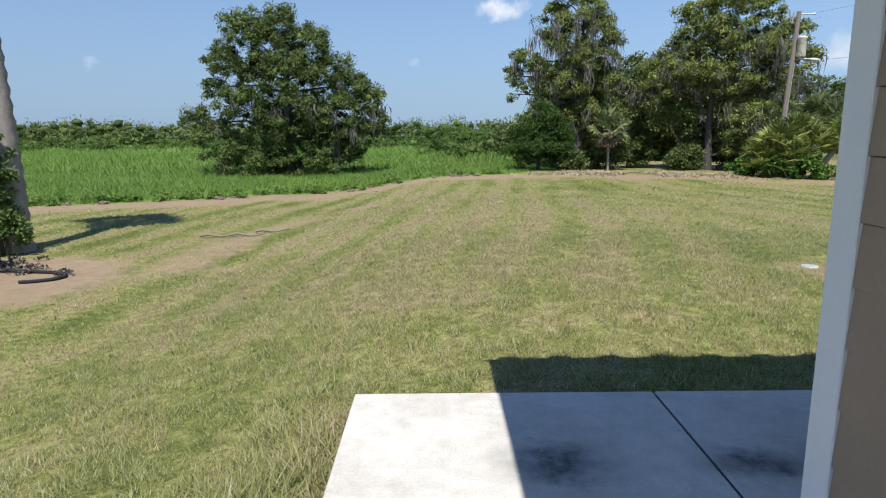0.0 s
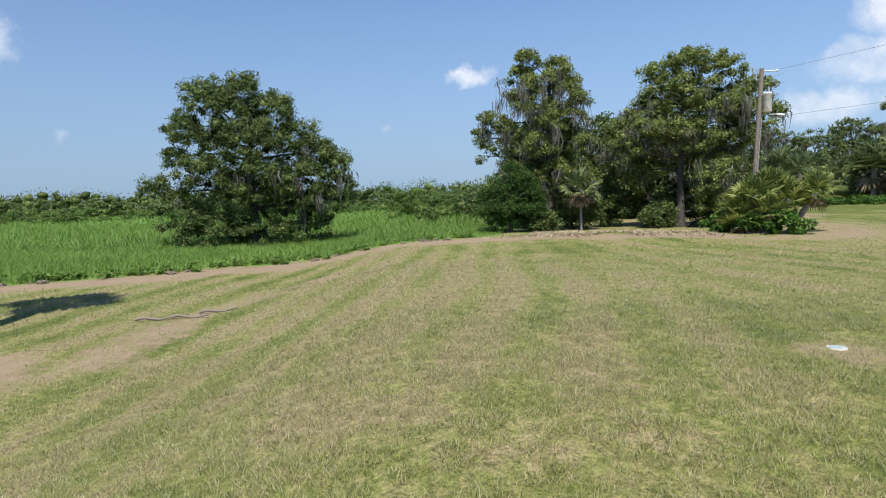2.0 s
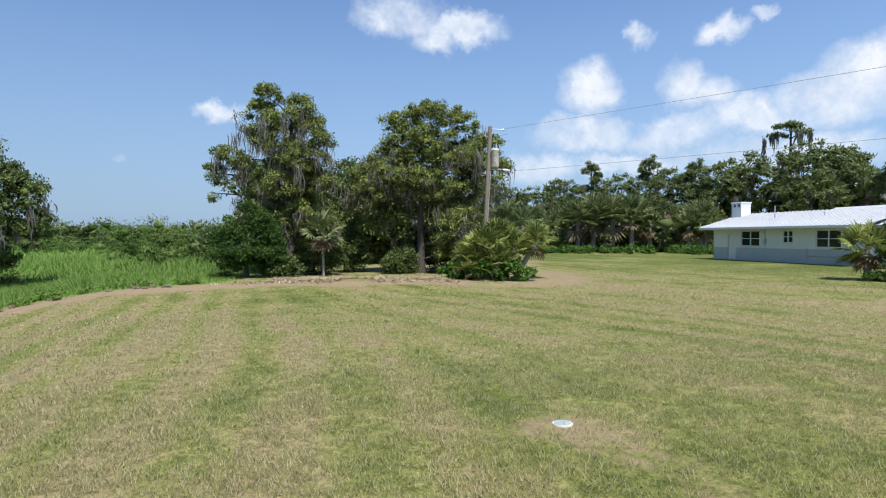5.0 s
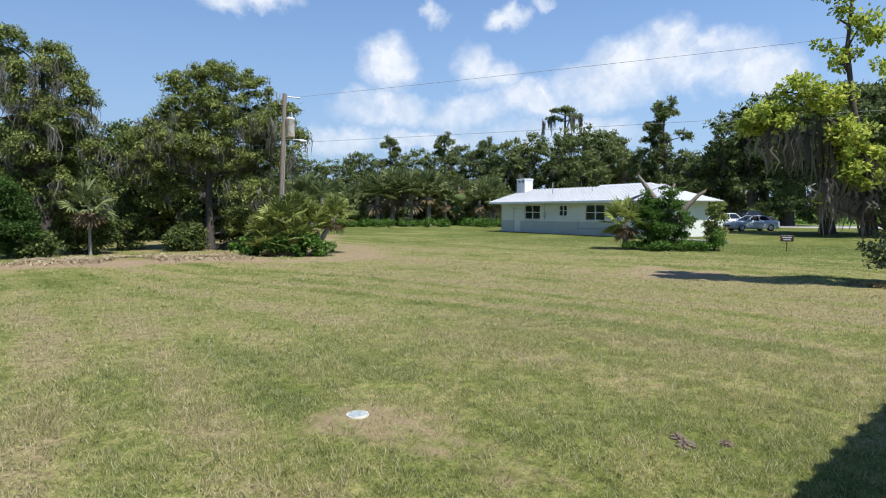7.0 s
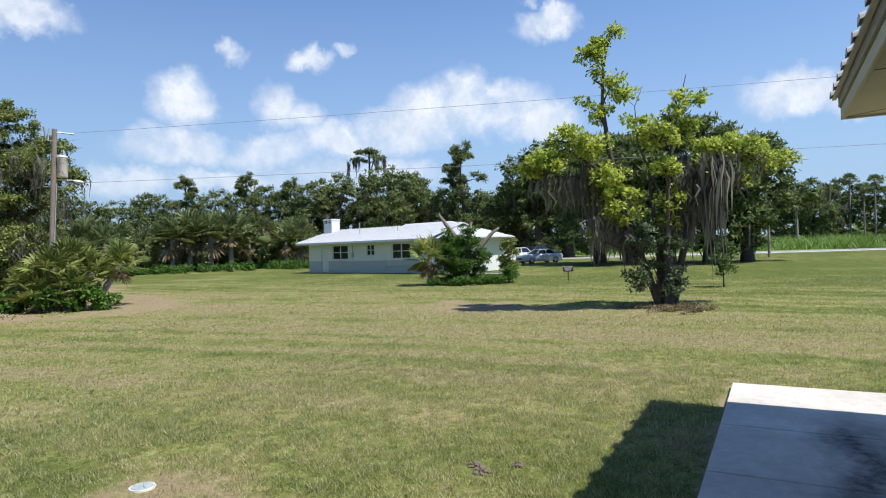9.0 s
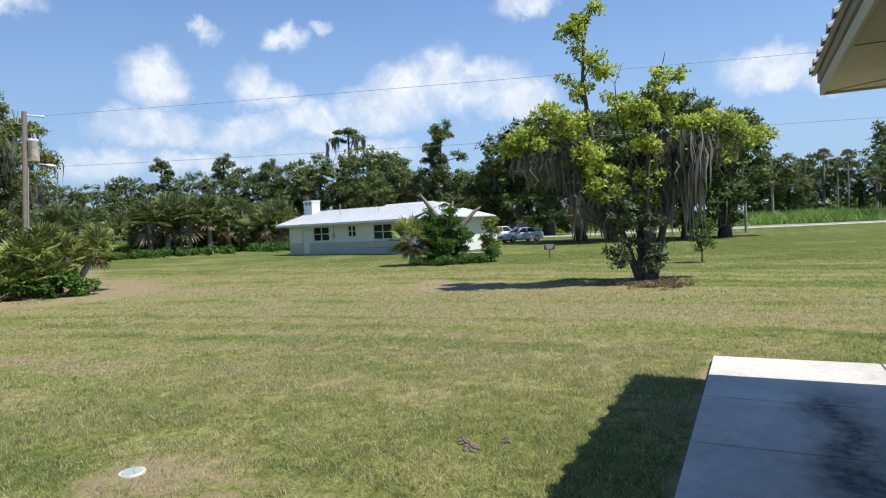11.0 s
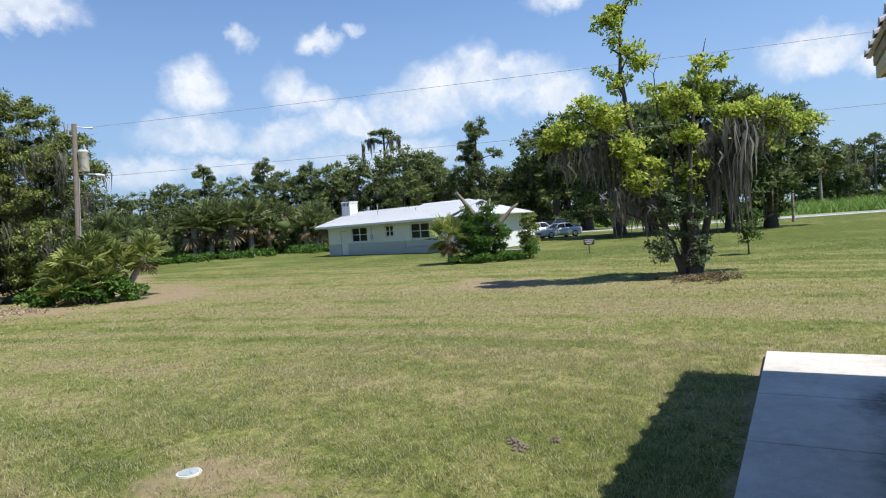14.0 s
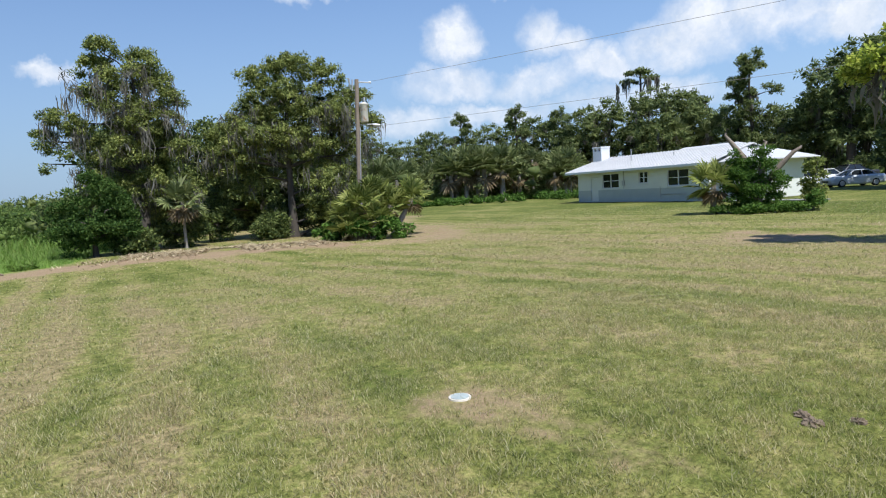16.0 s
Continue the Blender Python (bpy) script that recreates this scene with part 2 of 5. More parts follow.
def concrete_tone(n):
    v = n.place()
    a, b, c = n.noise(1.2, 5.0, 0.65, v), n.noise(9.0, 5.0, 0.7, v), n.noise(60.0, 3.0, 0.6, v)
    s = n.math("ADD", n.math("ADD", n.math("MULTIPLY", a, 0.5), n.math("MULTIPLY", b, 0.3)), n.math("MULTIPLY", c, 0.2))
    base = n.mix(n.span(s, 0.38, 0.62), col(0.43, 0.395, 0.335), col(0.66, 0.615, 0.54))
    # damp stains: two trails across the slab
    x = n.node("ShaderNodeSeparateXYZ")
    n.put(x.inputs[0], v)
    wav = n.span(n.noise(1.6, 5.0, 0.7, v), 0.2, 0.8, -0.28, 0.28)
    t1 = n.span(n.math("ABSOLUTE", n.math("SUBTRACT", n.math("ADD", x.outputs[1], wav), 2.63)), 0.03, 0.34, 1.0, 0.0)
    t1 = n.math("MULTIPLY", t1, n.span(n.math("ABSOLUTE", n.math("SUBTRACT", x.outputs[0], 7.0)), 0.9, 1.9, 1.0, 0.0))
    t2 = n.span(n.math("ABSOLUTE", n.math("SUBTRACT", n.math("ADD", x.outputs[1], wav), 2.82)), 0.02, 0.22, 1.0, 0.0)
    t2 = n.math("MULTIPLY", t2, n.span(n.math("ABSOLUTE", n.math("SUBTRACT", n.math("ABSOLUTE", n.math("SUBTRACT", x.outputs[0], 1.1)), 0.5)), 0.05, 0.4, 1.0, 0.0))
    st = n.math("MULTIPLY", n.math("MAXIMUM", t1, t2), n.span(b, 0.3, 0.6, 0.45, 1.0), clamp=True)
    return n.mix(st, base, col(0.09, 0.088, 0.085))


M_concrete = shader("concrete", concrete_tone, 0.85, lambda n: n.noise(80.0, 4.0, 0.7, n.place()), 0.004, spec=0.25)
M_joint = paint("dark_joint", (0.06, 0.055, 0.05))
M_white = paint("white_trim_paint", (0.74, 0.75, 0.76), 0.10)
M_soffit = paint("cream_soffit_paint", (0.56, 0.50, 0.36), 0.12)
# darker tan for the drip edge: its shade is put into the colour
M_drip = paint("shaded_tan_metal", (0.30, 0.265, 0.205), 0.2)
M_siding = paint("tan_siding_paint", (0.33, 0.25, 0.18), 0.22, 0.7, 3.0)
M_tile = paint("pale_roof_metal", (0.55, 0.50, 0.47), 0.25, 0.5, 1.5)
M_metalroof = shader("white_metal_roof", lambda n: n.mix(n.noise(0.9, 4.0, 0.6, n.place()), col(0.43, 0.44, 0.45), col(0.55, 0.55, 0.55)), 0.5)
M_upper = paint("pale_green_wall_paint", (0.70, 0.72, 0.66), 0.12, 0.7, 0.8)
M_lower = paint("grey_green_wall_paint", (0.47, 0.51, 0.48), 0.15, 0.7, 0.8)
M_glass = shader("window_glass", col(0.015, 0.018, 0.02), 0.08, spec=0.6)
# dark paint, also the painted shade of shutter gaps and soffit seams
M_dark = paint("dark_grey_paint_and_gap_shade", (0.04, 0.04, 0.042))
M_rubber = paint("black_rubber", (0.02, 0.02, 0.02), 0.2, 0.8, 6.0)
M_silver = shader("silver_car_paint", lambda n: n.mix(n.noise(2.0, 3.0, 0.5, n.place()), col(0.55, 0.57, 0.60), col(0.60, 0.62, 0.65)), 0.3, metal=0.2, spec=0.5)
M_whitecar = shader("white_car_paint", lambda n: n.mix(n.noise(2.0, 3.0, 0.5, n.place()), col(0.70, 0.71, 0.73), col(0.76, 0.77, 0.78)), 0.3, spec=0.5)
M_blackcar = shader("black_car_paint", lambda n: n.mix(n.noise(2.0, 3.0, 0.5, n.place()), col(0.02, 0.02, 0.022), col(0.03, 0.03, 0.032)), 0.25, spec=0.5)
M_steel = shader("grey_galvanised_steel", lambda n: n.mix(n.noise(12.0, 4.0, 0.6, n.place()), col(0.38, 0.39, 0.40), col(0.55, 0.55, 0.55)), 0.5, metal=0.6)
M_trafo = shader("grey_transformer_paint", lambda n: n.mix(n.span(n.noise(2.6, 5.0, 0.7, n.place()), 0.50, 0.62), col(0.58, 0.55, 0.48), col(0.36, 0.17, 0.07)), 0.55)
M_rust = paint("rust_brown", (0.20, 0.10, 0.05), 0.4, 0.9, 5.0)
M_asphalt = paint("pale_asphalt", (0.30, 0.295, 0.285), 0.2, 0.9, 1.0)
M_clod = shader("dry_earth", lambda n: n.mix(n.noise(9.0, 5.0, 0.7, n.place()), col(0.10, 0.078, 0.056), col(0.25, 0.195, 0.14)), 0.95, lambda n: n.noise(25.0, 5.0, 0.7, n.place()), 0.03)
M_straw = foliage("dry_debris", (0.24, 0.18, 0.11), (0.40, 0.32, 0.20), (0.54, 0.46, 0.31), leaf=0.15, patch=2.0)
M_wire = paint("wire_black", (0.28, 0.28, 0.29))
M_red = paint("red_brown_sign_paint", (0.09, 0.035, 0.03), 0.2)
M_lens = shader("lamp_glass", col(0.75, 0.75, 0.78), 0.1, spec=0.6)


# ---- building helpers ----
def part(name, bm, material, parent=None, label=""):
    """Links a bmesh as one mesh object under its thing."""
    me = bpy.data.meshes.new(name)
    bm.to_mesh(me)
    bm.free()
    me.materials.append(material)
    ob = new(name, me)
    ob.parent = parent
    return tagged(ob, label)


def sheet(name, verts, faces, material, parent=None, label="", smooth=False):
    """Links vertex and face arrays (all faces of one size) as one mesh object."""
    verts, faces = np.asarray(verts, dtype=np.float32), np.asarray(faces, dtype=np.int32)
    me = bpy.data.meshes.new(name)
    me.vertices.add(len(verts))
    me.vertices.foreach_set("co", verts.ravel())
    me.loops.add(faces.size)
    me.loops.foreach_set("vertex_index", faces.ravel())
    me.polygons.add(len(faces))
    me.polygons.foreach_set("loop_start", np.arange(len(faces), dtype=np.int32) * faces.shape[1])
    me.update(calc_edges=True)
    if smooth:
        me.polygons.foreach_set("use_smooth", np.ones(len(faces), dtype=bool))
    me.materials.append(material)
    ob = new(name, me)
    ob.parent = parent
    return tagged(ob, label)


def thing(name, label, category, m=None, group="", kind=""):
    ob = tagged(new(name), label, category, group, kind)
    if m is not None:
        ob.matrix_basis = m
    return ob


def box(bm, x0, y0, z0, x1, y1, z1, bevel=0.0):
    """A box between two corners, its edges bevelled, added to bm."""
    r = bmesh.ops.create_cube(bm, size=1.0)["verts"]
    for v in r:
        v.co = Vector(((x0 + x1) / 2 + v.co.x * (x1 - x0), (y0 + y1) / 2 + v.co.y * (y1 - y0), (z0 + z1) / 2 + v.co.z * (z1 - z0)))
    if bevel:
        edges = list({e for v in r for e in v.link_edges})
        bmesh.ops.bevel(bm, geom=edges, offset=bevel, segments=1, affect="EDGES")
    return bm


def boxed(*corners, bevel=0.0):
    return box(bmesh.new(), *corners, bevel=bevel)


def tubes(paths, sides=6):
    """Vertices and quads of tapered tubes; each path is a list of (point, radius)."""
    vs, fs, k = [], [], 0
    for path in paths:
        pts = [Vector(p) for p, _ in path]
        for i, (p, r) in enumerate(path):
            d = (pts[min(i + 1, len(pts) - 1)] - pts[max(i - 1, 0)]).normalized()
            a = d.cross(Vector((0.31, 0.95, 0.08))).normalized()
            b = d.cross(a)
            for j in range(sides):
                t = math.tau * j / sides
                vs.append(pts[i] + (a * math.cos(t) + b * math.sin(t)) * r)
            if i:
                for j in range(sides):
                    q = (j + 1) % sides
                    fs.append((k + (i - 1) * sides + j, k + (i - 1) * sides + q, k + i * sides + q, k + i * sides + j))
        k += len(path) * sides
    return vs, fs


def tube_part(name, paths, material, parent, label="", sides=6):
    v, f = tubes(paths, sides)
    return sheet(name, [tuple(p) for p in v], f, material, parent, label, smooth=True)


# ---- terrain ----
def smooth(a, b, v):
    t = np.clip((v - a) / (b - a), 0, 1)
    return t * t * (3 - 2 * t)


def soft_noise(x, y, seed):
    """Value noise of about one unit."""
    x, y = np.asarray(x, dtype=float), np.asarray(y, dtype=float)
    xi, yi = np.floor(x), np.floor(y)
    fx, fy = x - xi, y - yi
    fx, fy = fx * fx * (3 - 2 * fx), fy * fy * (3 - 2 * fy)

    def h(a, b):
        s = np.sin(a * 127.1 + b * 311.7 + seed * 74.7) * 43758.5453
        return s - np.floor(s)
    return (h(xi, yi) * (1 - fx) + h(xi + 1, yi) * fx) * (1 - fy) + (h(xi, yi + 1) * (1 - fx) + h(xi + 1, yi + 1) * fx) * fy


def terrain(x, y):
    x, y = np.asarray(x, dtype=float), np.asarray(y, dtype=float)
    side = smooth(0.8, -4.5, x)
    z = -0.85 * side * smooth(1.0, 4.5, y) - 0.28 * smooth(9, 22, np.hypot(x, y)) * (1 - side) - 0.03
    bumps = (soft_noise(x * 0.7, y * 0.7, 3) - 0.5) * 0.05 + (soft_noise(x * 0.13, y * 0.13, 5) - 0.5) * 0.12 * smooth(10, 30, np.hypot(x, y))
    pad = smooth(1.2, 2.2, np.maximum(np.maximum(-0.6 - x, x - 9.8), y - 3.7))
    return z + bumps * pad - 0.03 * (1 - pad)


def ground_z(x, y):
    return float(terrain(x, y))


def near_line(x, y, pts):
    """Distance from each place to a broken line."""
    best = np.full(np.shape(x), 1e9)
    for (ax, ay), (bx, by) in zip(pts, pts[1:]):
        t = np.clip(((x - ax) * (bx - ax) + (y - ay) * (by - ay)) / ((bx - ax) ** 2 + (by - ay) ** 2), 0, 1)
        best = np.minimum(best, np.hypot(x - ax - t * (bx - ax), y - ay - t * (by - ay)))
    return best


FIELD_EDGE = [(-300, 8), (-40, 18.5), (-15, 23.5), (-8.5, 26.0), (-2, 30.0), (3.4, 31.2)]


def meadow_mask(x, y):
    edge = np.interp(x, [p[0] for p in FIELD_EDGE], [p[1] for p in FIELD_EDGE])
    wob = (soft_noise(x * 0.5, y * 0.5, 8) - 0.5) * 1.6
    left = smooth(-0.6, 0.6, y - edge + wob) * smooth(0.7, -0.7, x - 4.2 - (y - 31) * 0.35)
    right = smooth(-1, 1, x - 98 + wob) * smooth(1, -1, y - 40)
    return np.clip(left + right, 0, 1)


def dirt_mask(x, y):
    wob = (soft_noise(x * 0.8, y * 0.8, 11) - 0.5) * 1.1
    track = smooth(2.2, 0.5, near_line(x, y, [(-40, 16.5), (-15, 21.6), (-8, 24.2), (-2, 28.2), (3.5, 29.3), (9, 28.4), (13, 27.3)]) + wob) * 0.80
    tongue = smooth(1.5, 0.2, near_line(x, y, [(-2.2, 21.2), (-4.6, 16.5), (-4.9, 12.2)]) + wob * 1.3) * 0.62
    bed = smooth(1.0, 0.5, np.hypot((x + 8.3) / 3.7, (y - 10.6) / 3.0) + wob * 0.12)
    turn = smooth(2.6, 0.6, near_line(x, y, [(15.5, 25.0), (18.3, 25.8), (20.9, 29.6), (22, 36), (30, 46)]) + wob) * 0.62
    bare = smooth(1.0, 0.2, np.hypot((x - 20.0) / 2.6, (y - 12.5) / 4.2) + wob * 0.75) * 0.72
    hole = smooth(0.55, 0.1, near_line(x, y, [(4.6, 7.35), (4.72, 6.6), (4.75, 5.55)]) + wob * 0.6) * 0.56
    rim = smooth(0.26, 0.03, np.maximum(np.maximum(-0.53 - x, x - 9.77), y - 3.68) + wob * 0.10) * 0.95
    return np.clip(np.maximum.reduce([track, tongue, bed, turn, bare, hole, rim]), 0, 1)


def lush_mask(x, y):
    """How green the mown grass is: mowing stripes, dry and shaded patches."""
    a = radians(10)
    u = x * math.cos(a) - y * math.sin(a) + (soft_noise(x * 0.15, y * 0.15, 21) - 0.5) * 1.2
    stripes = np.tanh(1.6 * np.sin(u * math.tau / 1.32)) * 0.32 + np.sin(u * math.tau / 3.4 + 1) * 0.12
    b = radians(2)
    q = x * math.cos(b) - y * math.sin(b) + (soft_noise(x * 0.08, y * 0.08, 22) - 0.5) * 2.4
    far = np.tanh(2.0 * np.sin(q * math.tau / 1.5)) * 0.15 + np.sin(q * math.tau / 5.3 + 2) * 0.14
    east = smooth(4.5, 10, x + 0.15 * y)
    v = 0.38 + stripes * (1 - east) * smooth(4.5, 9, y) + far * east
    v = v + (soft_noise(x * 0.22, y * 0.22, 31) - 0.5) * 0.42 + (soft_noise(x * 1.1, y * 1.1, 32) - 0.5) * 0.34 + (soft_noise(x * 2.6, y * 2.6, 33) - 0.5) * 0.24
    v = v + 0.06 * smooth(2.0, 7.0, x) + 0.28 * smooth(14, 22, x) * smooth(10, 3, y) - 0.06 * smooth(4, 0, x) + 0.16 * smooth(3.4, 0.4, np.maximum(np.maximum(-0.53 - x, x - 9.77), y - 3.68)) + 0.34 * smooth(24, 34, x) - 0.20 * smooth(11, 14, x) * smooth(24, 18, x) * smooth(2, 8, y) + 0.10 * smooth(2, -3, x) * smooth(12, 8, y)
    # one pale mown edge runs along the lawn, with a dark rut beyond it
    edge = x - np.interp(y, [-6.0, 3.2, 5.5, 8.4, 13.7, 18.8, 26.0], [8.6, 9.9, 10.5, 10.75, 10.7, 10.3, 8.5]) + (soft_noise(x * 0.5, y * 0.5, 23) - 0.5) * 0.25
    v = v - 0.55 * smooth(0.42, 0.12, np.abs(edge)) + 0.40 * smooth(0.35, 0.1, np.abs(edge - 2.3)) - 0.14 * smooth(0.3, 1.5, edge) * smooth(12.0, 8.0, edge) 
    return np.clip(v, 0, 1)


def axis_steps(lo, hi, step, reach):
    mid = list(np.arange(lo, hi + step / 2, step))
    out, s, p = [], step, hi
    while p < reach:
        s *= 1.13
        p += s
        out.append(p)
    back, s, p = [], step, lo
    while p > -reach:
        s *= 1.13
        p -= s
        back.append(p)
    return np.array(back[::-1] + mid + out)


gx, gy = axis_steps(-17, 27, 0.28, 2200), axis_steps(-4, 36, 0.28, 2200)
X, Y = np.meshgrid(gx, gy)
fx, fy = X.ravel(), Y.ravel()
nx, ny = len(gx), len(gy)
idx = np.arange(nx * ny).reshape(ny, nx)
quads = np.stack([idx[:-1, :-1], idx[:-1, 1:], idx[1:, 1:], idx[1:, :-1]], -1).reshape(-1, 4)


def marks(ob, x, y, times=1):
    """Stores lushness, bare earth and meadow at each vertex."""
    for key, f in (("lush", lush_mask), ("dirt", dirt_mask), ("meadow", meadow_mask)):
        a = ob.data.attributes.new(key, "FLOAT", "POINT")
        a.data.foreach_set("value", np.repeat(f(x, y), times).astype(np.float32))


ground = sheet("ground", np.stack([fx, fy, terrain(fx, fy)], 1), quads, M_ground, smooth=True)
tagged(ground, "mown lawn with dry stripes, bare earth and a meadow", "ground", kind="structure")
marks(ground, fx, fy)

# ---- grass ----
rng = np.random.default_rng(7)


def blades(name, x, y, height, width, lean, material, label, category, dense=True):
    """Single grass blades as bent tapered strips (one object)."""
    n = len(x)
    z = terrain(x, y) - 0.01
    s = rng.uniform(0, math.tau, n)
    t = s + math.pi / 2 + rng.normal(size=n) * 0.5
    dx, dy = np.cos(t) * width / 2, np.sin(t) * width / 2
    lx, ly = np.cos(s) * lean * height, np.sin(s) * lean * height
    base = np.stack([x, y, z], 1)
    side = np.stack([dx, dy, np.zeros(n)], 1)
    mid = np.stack([lx * 0.35, ly * 0.35, height * 0.6], 1)
    tip = np.stack([lx, ly, height], 1)
    if dense:
        per = 5
        v = np.stack([base - side, base + side, base + mid + side * 0.7, base + tip, base + mid - side * 0.7], 1).reshape(-1, 3)
        k = (np.arange(n) * 5)[:, None]
        f = np.concatenate([k + [[0, 1, 2]], k + [[0, 2, 4]], k + [[4, 2, 3]]], 1).reshape(-1, 3)
    else:
        per = 3
        v = np.stack([base - side, base + side, base + tip], 1).reshape(-1, 3)
        f = (np.arange(n) * 3)[:, None] + [[0, 1, 2]]
    ob = sheet(name, v, f, material)
    tagged(ob, label, category, kind="stuff")
    marks(ob, x, y, per)
    return ob


def scatter(n, x0, x1, y0, y1):
    return rng.uniform(x0, x1, n), rng.uniform(y0, y1, n)


def keep_lawn(x, y):
    off = (x > -0.56) & (x < 9.8) & (y < 3.70)
    return ~off & (rng.uniform(0, 1, len(x)) > dirt_mask(x, y) * 1.25) & (meadow_mask(x, y) < 0.4)


def lawn_patch(name, n, x0, x1, y0, y1, h, wd, inner=None, dense=True, falloff=False):
    x, y = scatter(n, x0, x1, y0, y1)
    k = keep_lawn(x, y)
    if falloff:
        edge = np.minimum.reduce([x - x0, x1 - x, y1 - y])
        k &= rng.uniform(0, 1, len(x)) < smooth(0.0, 3.0, edge)
    if inner:
        k &= ~((x > inner[0]) & (x < inner[1]) & (y > inner[2]) & (y < inner[3]))
    tuft = soft_noise(x * 6.0, y * 6.0, 43)
    k &= rng.uniform(0, 1, len(x)) < smooth(0.15, 0.55, tuft) * 0.75 + 0.25
    x, y, tuft = x[k], y[k], tuft[k]
    hh = h * rng.uniform(0.5, 1.3, len(x)) * (0.5 + 0.4 * soft_noise(x * 1.3, y * 1.3, 41) + 0.7 * tuft)
    blades(name, x, y, hh, wd * rng.uniform(0.7, 1.3, len(x)), rng.uniform(0.3, 1.35, len(x)), M_blade, "short mown lawn grass, green and straw coloured", "grass", dense)


lawn_patch("lawn_grass", 760000, -5.5, 12.0, 2.0, 12.0, 0.042, 0.0085, None, False, True)
lawn_patch("lawn_grass", 360000, -12.0, 20.0, -2.0, 22.0, 0.042, 0.016, (-2.0, 8.0, 2.0, 8.0), False, True)
lawn_patch("lawn_grass", 120000, -14.0, 38.0, -12.0, 34.0, 0.045, 0.04, (-9.0, 16.0, 0.0, 18.0), False)


def tall_patch(n, x0, x1, y0, y1, h, wd, dense=False):
    x, y = scatter(n, x0, x1, y0, y1)
    k = meadow_mask(x, y) > rng.uniform(0.35, 0.8, n)
    x, y = x[k], y[k]
    rise = 0.4 + 0.6 * smooth(0.5, 4.0, y - np.interp(x, [p[0] for p in FIELD_EDGE], [p[1] for p in FIELD_EDGE]))
    rise = np.where(x > 30, 1.0, rise)
    hh = h * rise * rng.uniform(0.55, 1.15, len(x)) * (0.65 + 0.7 * soft_noise(x * 0.35, y * 0.35, 43))
    blades("tall_grass", x, y, hh, wd * rng.uniform(0.6, 1.4, len(x)), rng.uniform(0.4, 1.3, len(x)), M_tall, "tall bright green uncut meadow grass", "grass", dense)


x, y = scatter(9000, -1.15, -0.50, -1.0, 4.3)
blades("grass_tuft", x, y, 0.10 * rng.uniform(0.4, 1.3, len(x)) * (0.4 + soft_noise(x * 3, y * 3, 47)), rng.uniform(0.006, 0.014, len(x)), rng.uniform(0.4, 1.5, len(x)), M_blade, "longer grass along the slab's edge", "grass", False)
tall_patch(230000, -42, 8, 14, 46, 0.36, 0.03)
tall_patch(80000, -100, 20, 40, 90, 0.7, 0.07)
tall_patch(30000, -190, 30, 85, 170, 0.7, 0.2)
tall_patch(40000, 97, 150, -75, 38, 1.7, 0.14)


# ---- foliage builders ----
def leaf_mesh(r, centres, radii, per, size, squash=0.7, droop=0.0, slim=0.30, single=False, lift=0.35):
    """Leaves on the shells of many clumps, thickest on their upper side: folded rhombs, or single slim triangles for far crowns."""
    centres, radii = np.asarray(centres, dtype=float), np.asarray(radii, dtype=float)
    n = per * len(centres)
    c, rad = np.repeat(centres, per, 0), np.repeat(radii, per)
    d = r.normal(size=(n, 3))
    d[:, 2] = d[:, 2] * 0.85 + lift
    d /= np.linalg.norm(d, axis=1, keepdims=True)
    p = c + d * (rad * r.uniform(0.25, 1.05, n) ** 0.6)[:, None] * np.array([1, 1, squash])
    along = d * 0.7 + r.normal(size=(n, 3)) * 0.8 + np.array([0, 0, -droop])
    along /= np.linalg.norm(along, axis=1, keepdims=True)
    across = np.cross(along, np.array([0, 0, 0.8]) + d * 0.7 + r.normal(size=(n, 3)) * 0.4)
    across /= np.linalg.norm(across, axis=1, keepdims=True)
    up = np.cross(across, along)
    s = (size * r.uniform(0.6, 1.35, n))[:, None]
    if single:
        v = np.stack([p - across * s * slim, p + across * s * slim, p + along * s + up * s * 0.05], 1).reshape(-1, 3)
        return v, (np.arange(n) * 3)[:, None] + [[0, 1, 2]]
    v = np.stack([p, p + along * s * 0.5 + across * s * slim + up * s * 0.07, p + along * s, p + along * s * 0.5 - across * s * slim + up * s * 0.07], 1).reshape(-1, 3)
    k = (np.arange(n) * 4)[:, None]
    return v, np.concatenate([k + [[0, 1, 2]], k + [[0, 2, 3]]], 1).reshape(-1, 3)


def twig_cores(r, centres, radii, squash):
    """Small rough knots of twigs and inner leaves that close the middle of far clumps."""
    g = (1 + math.sqrt(5)) / 2
    base = np.array([(-1, g, 0), (1, g, 0), (-1, -g, 0), (1, -g, 0), (0, -1, g), (0, 1, g), (0, -1, -g), (0, 1, -g), (g, 0, -1), (g, 0, 1), (-g, 0, -1), (-g, 0, 1)]) / math.hypot(1, g)
    tri = np.array([(0, 11, 5), (0, 5, 1), (0, 1, 7), (0, 7, 10), (0, 10, 11), (1, 5, 9), (5, 11, 4), (11, 10, 2), (10, 7, 6), (7, 1, 8), (3, 9, 4), (3, 4, 2), (3, 2, 6), (3, 6, 8), (3, 8, 9), (4, 9, 5), (2, 4, 11), (6, 2, 10), (8, 6, 7), (9, 8, 1)])
    c, n = np.asarray(centres, dtype=float), len(centres)
    grow = r.uniform(0.2, 0.62, (n, 12, 1)) * np.asarray(radii)[:, None, None]
    v = c[:, None, :] + base[None] * grow * np.array([1, 1, squash])
    return v.reshape(-1, 3), (np.arange(n) * 12)[:, None, None].repeat(20, 1).reshape(-1, 1) + np.tile(tri, (n, 1))


def joined(a, b):
    return np.concatenate([a[0], b[0]]), np.concatenate([a[1], b[1] + len(a[0])])


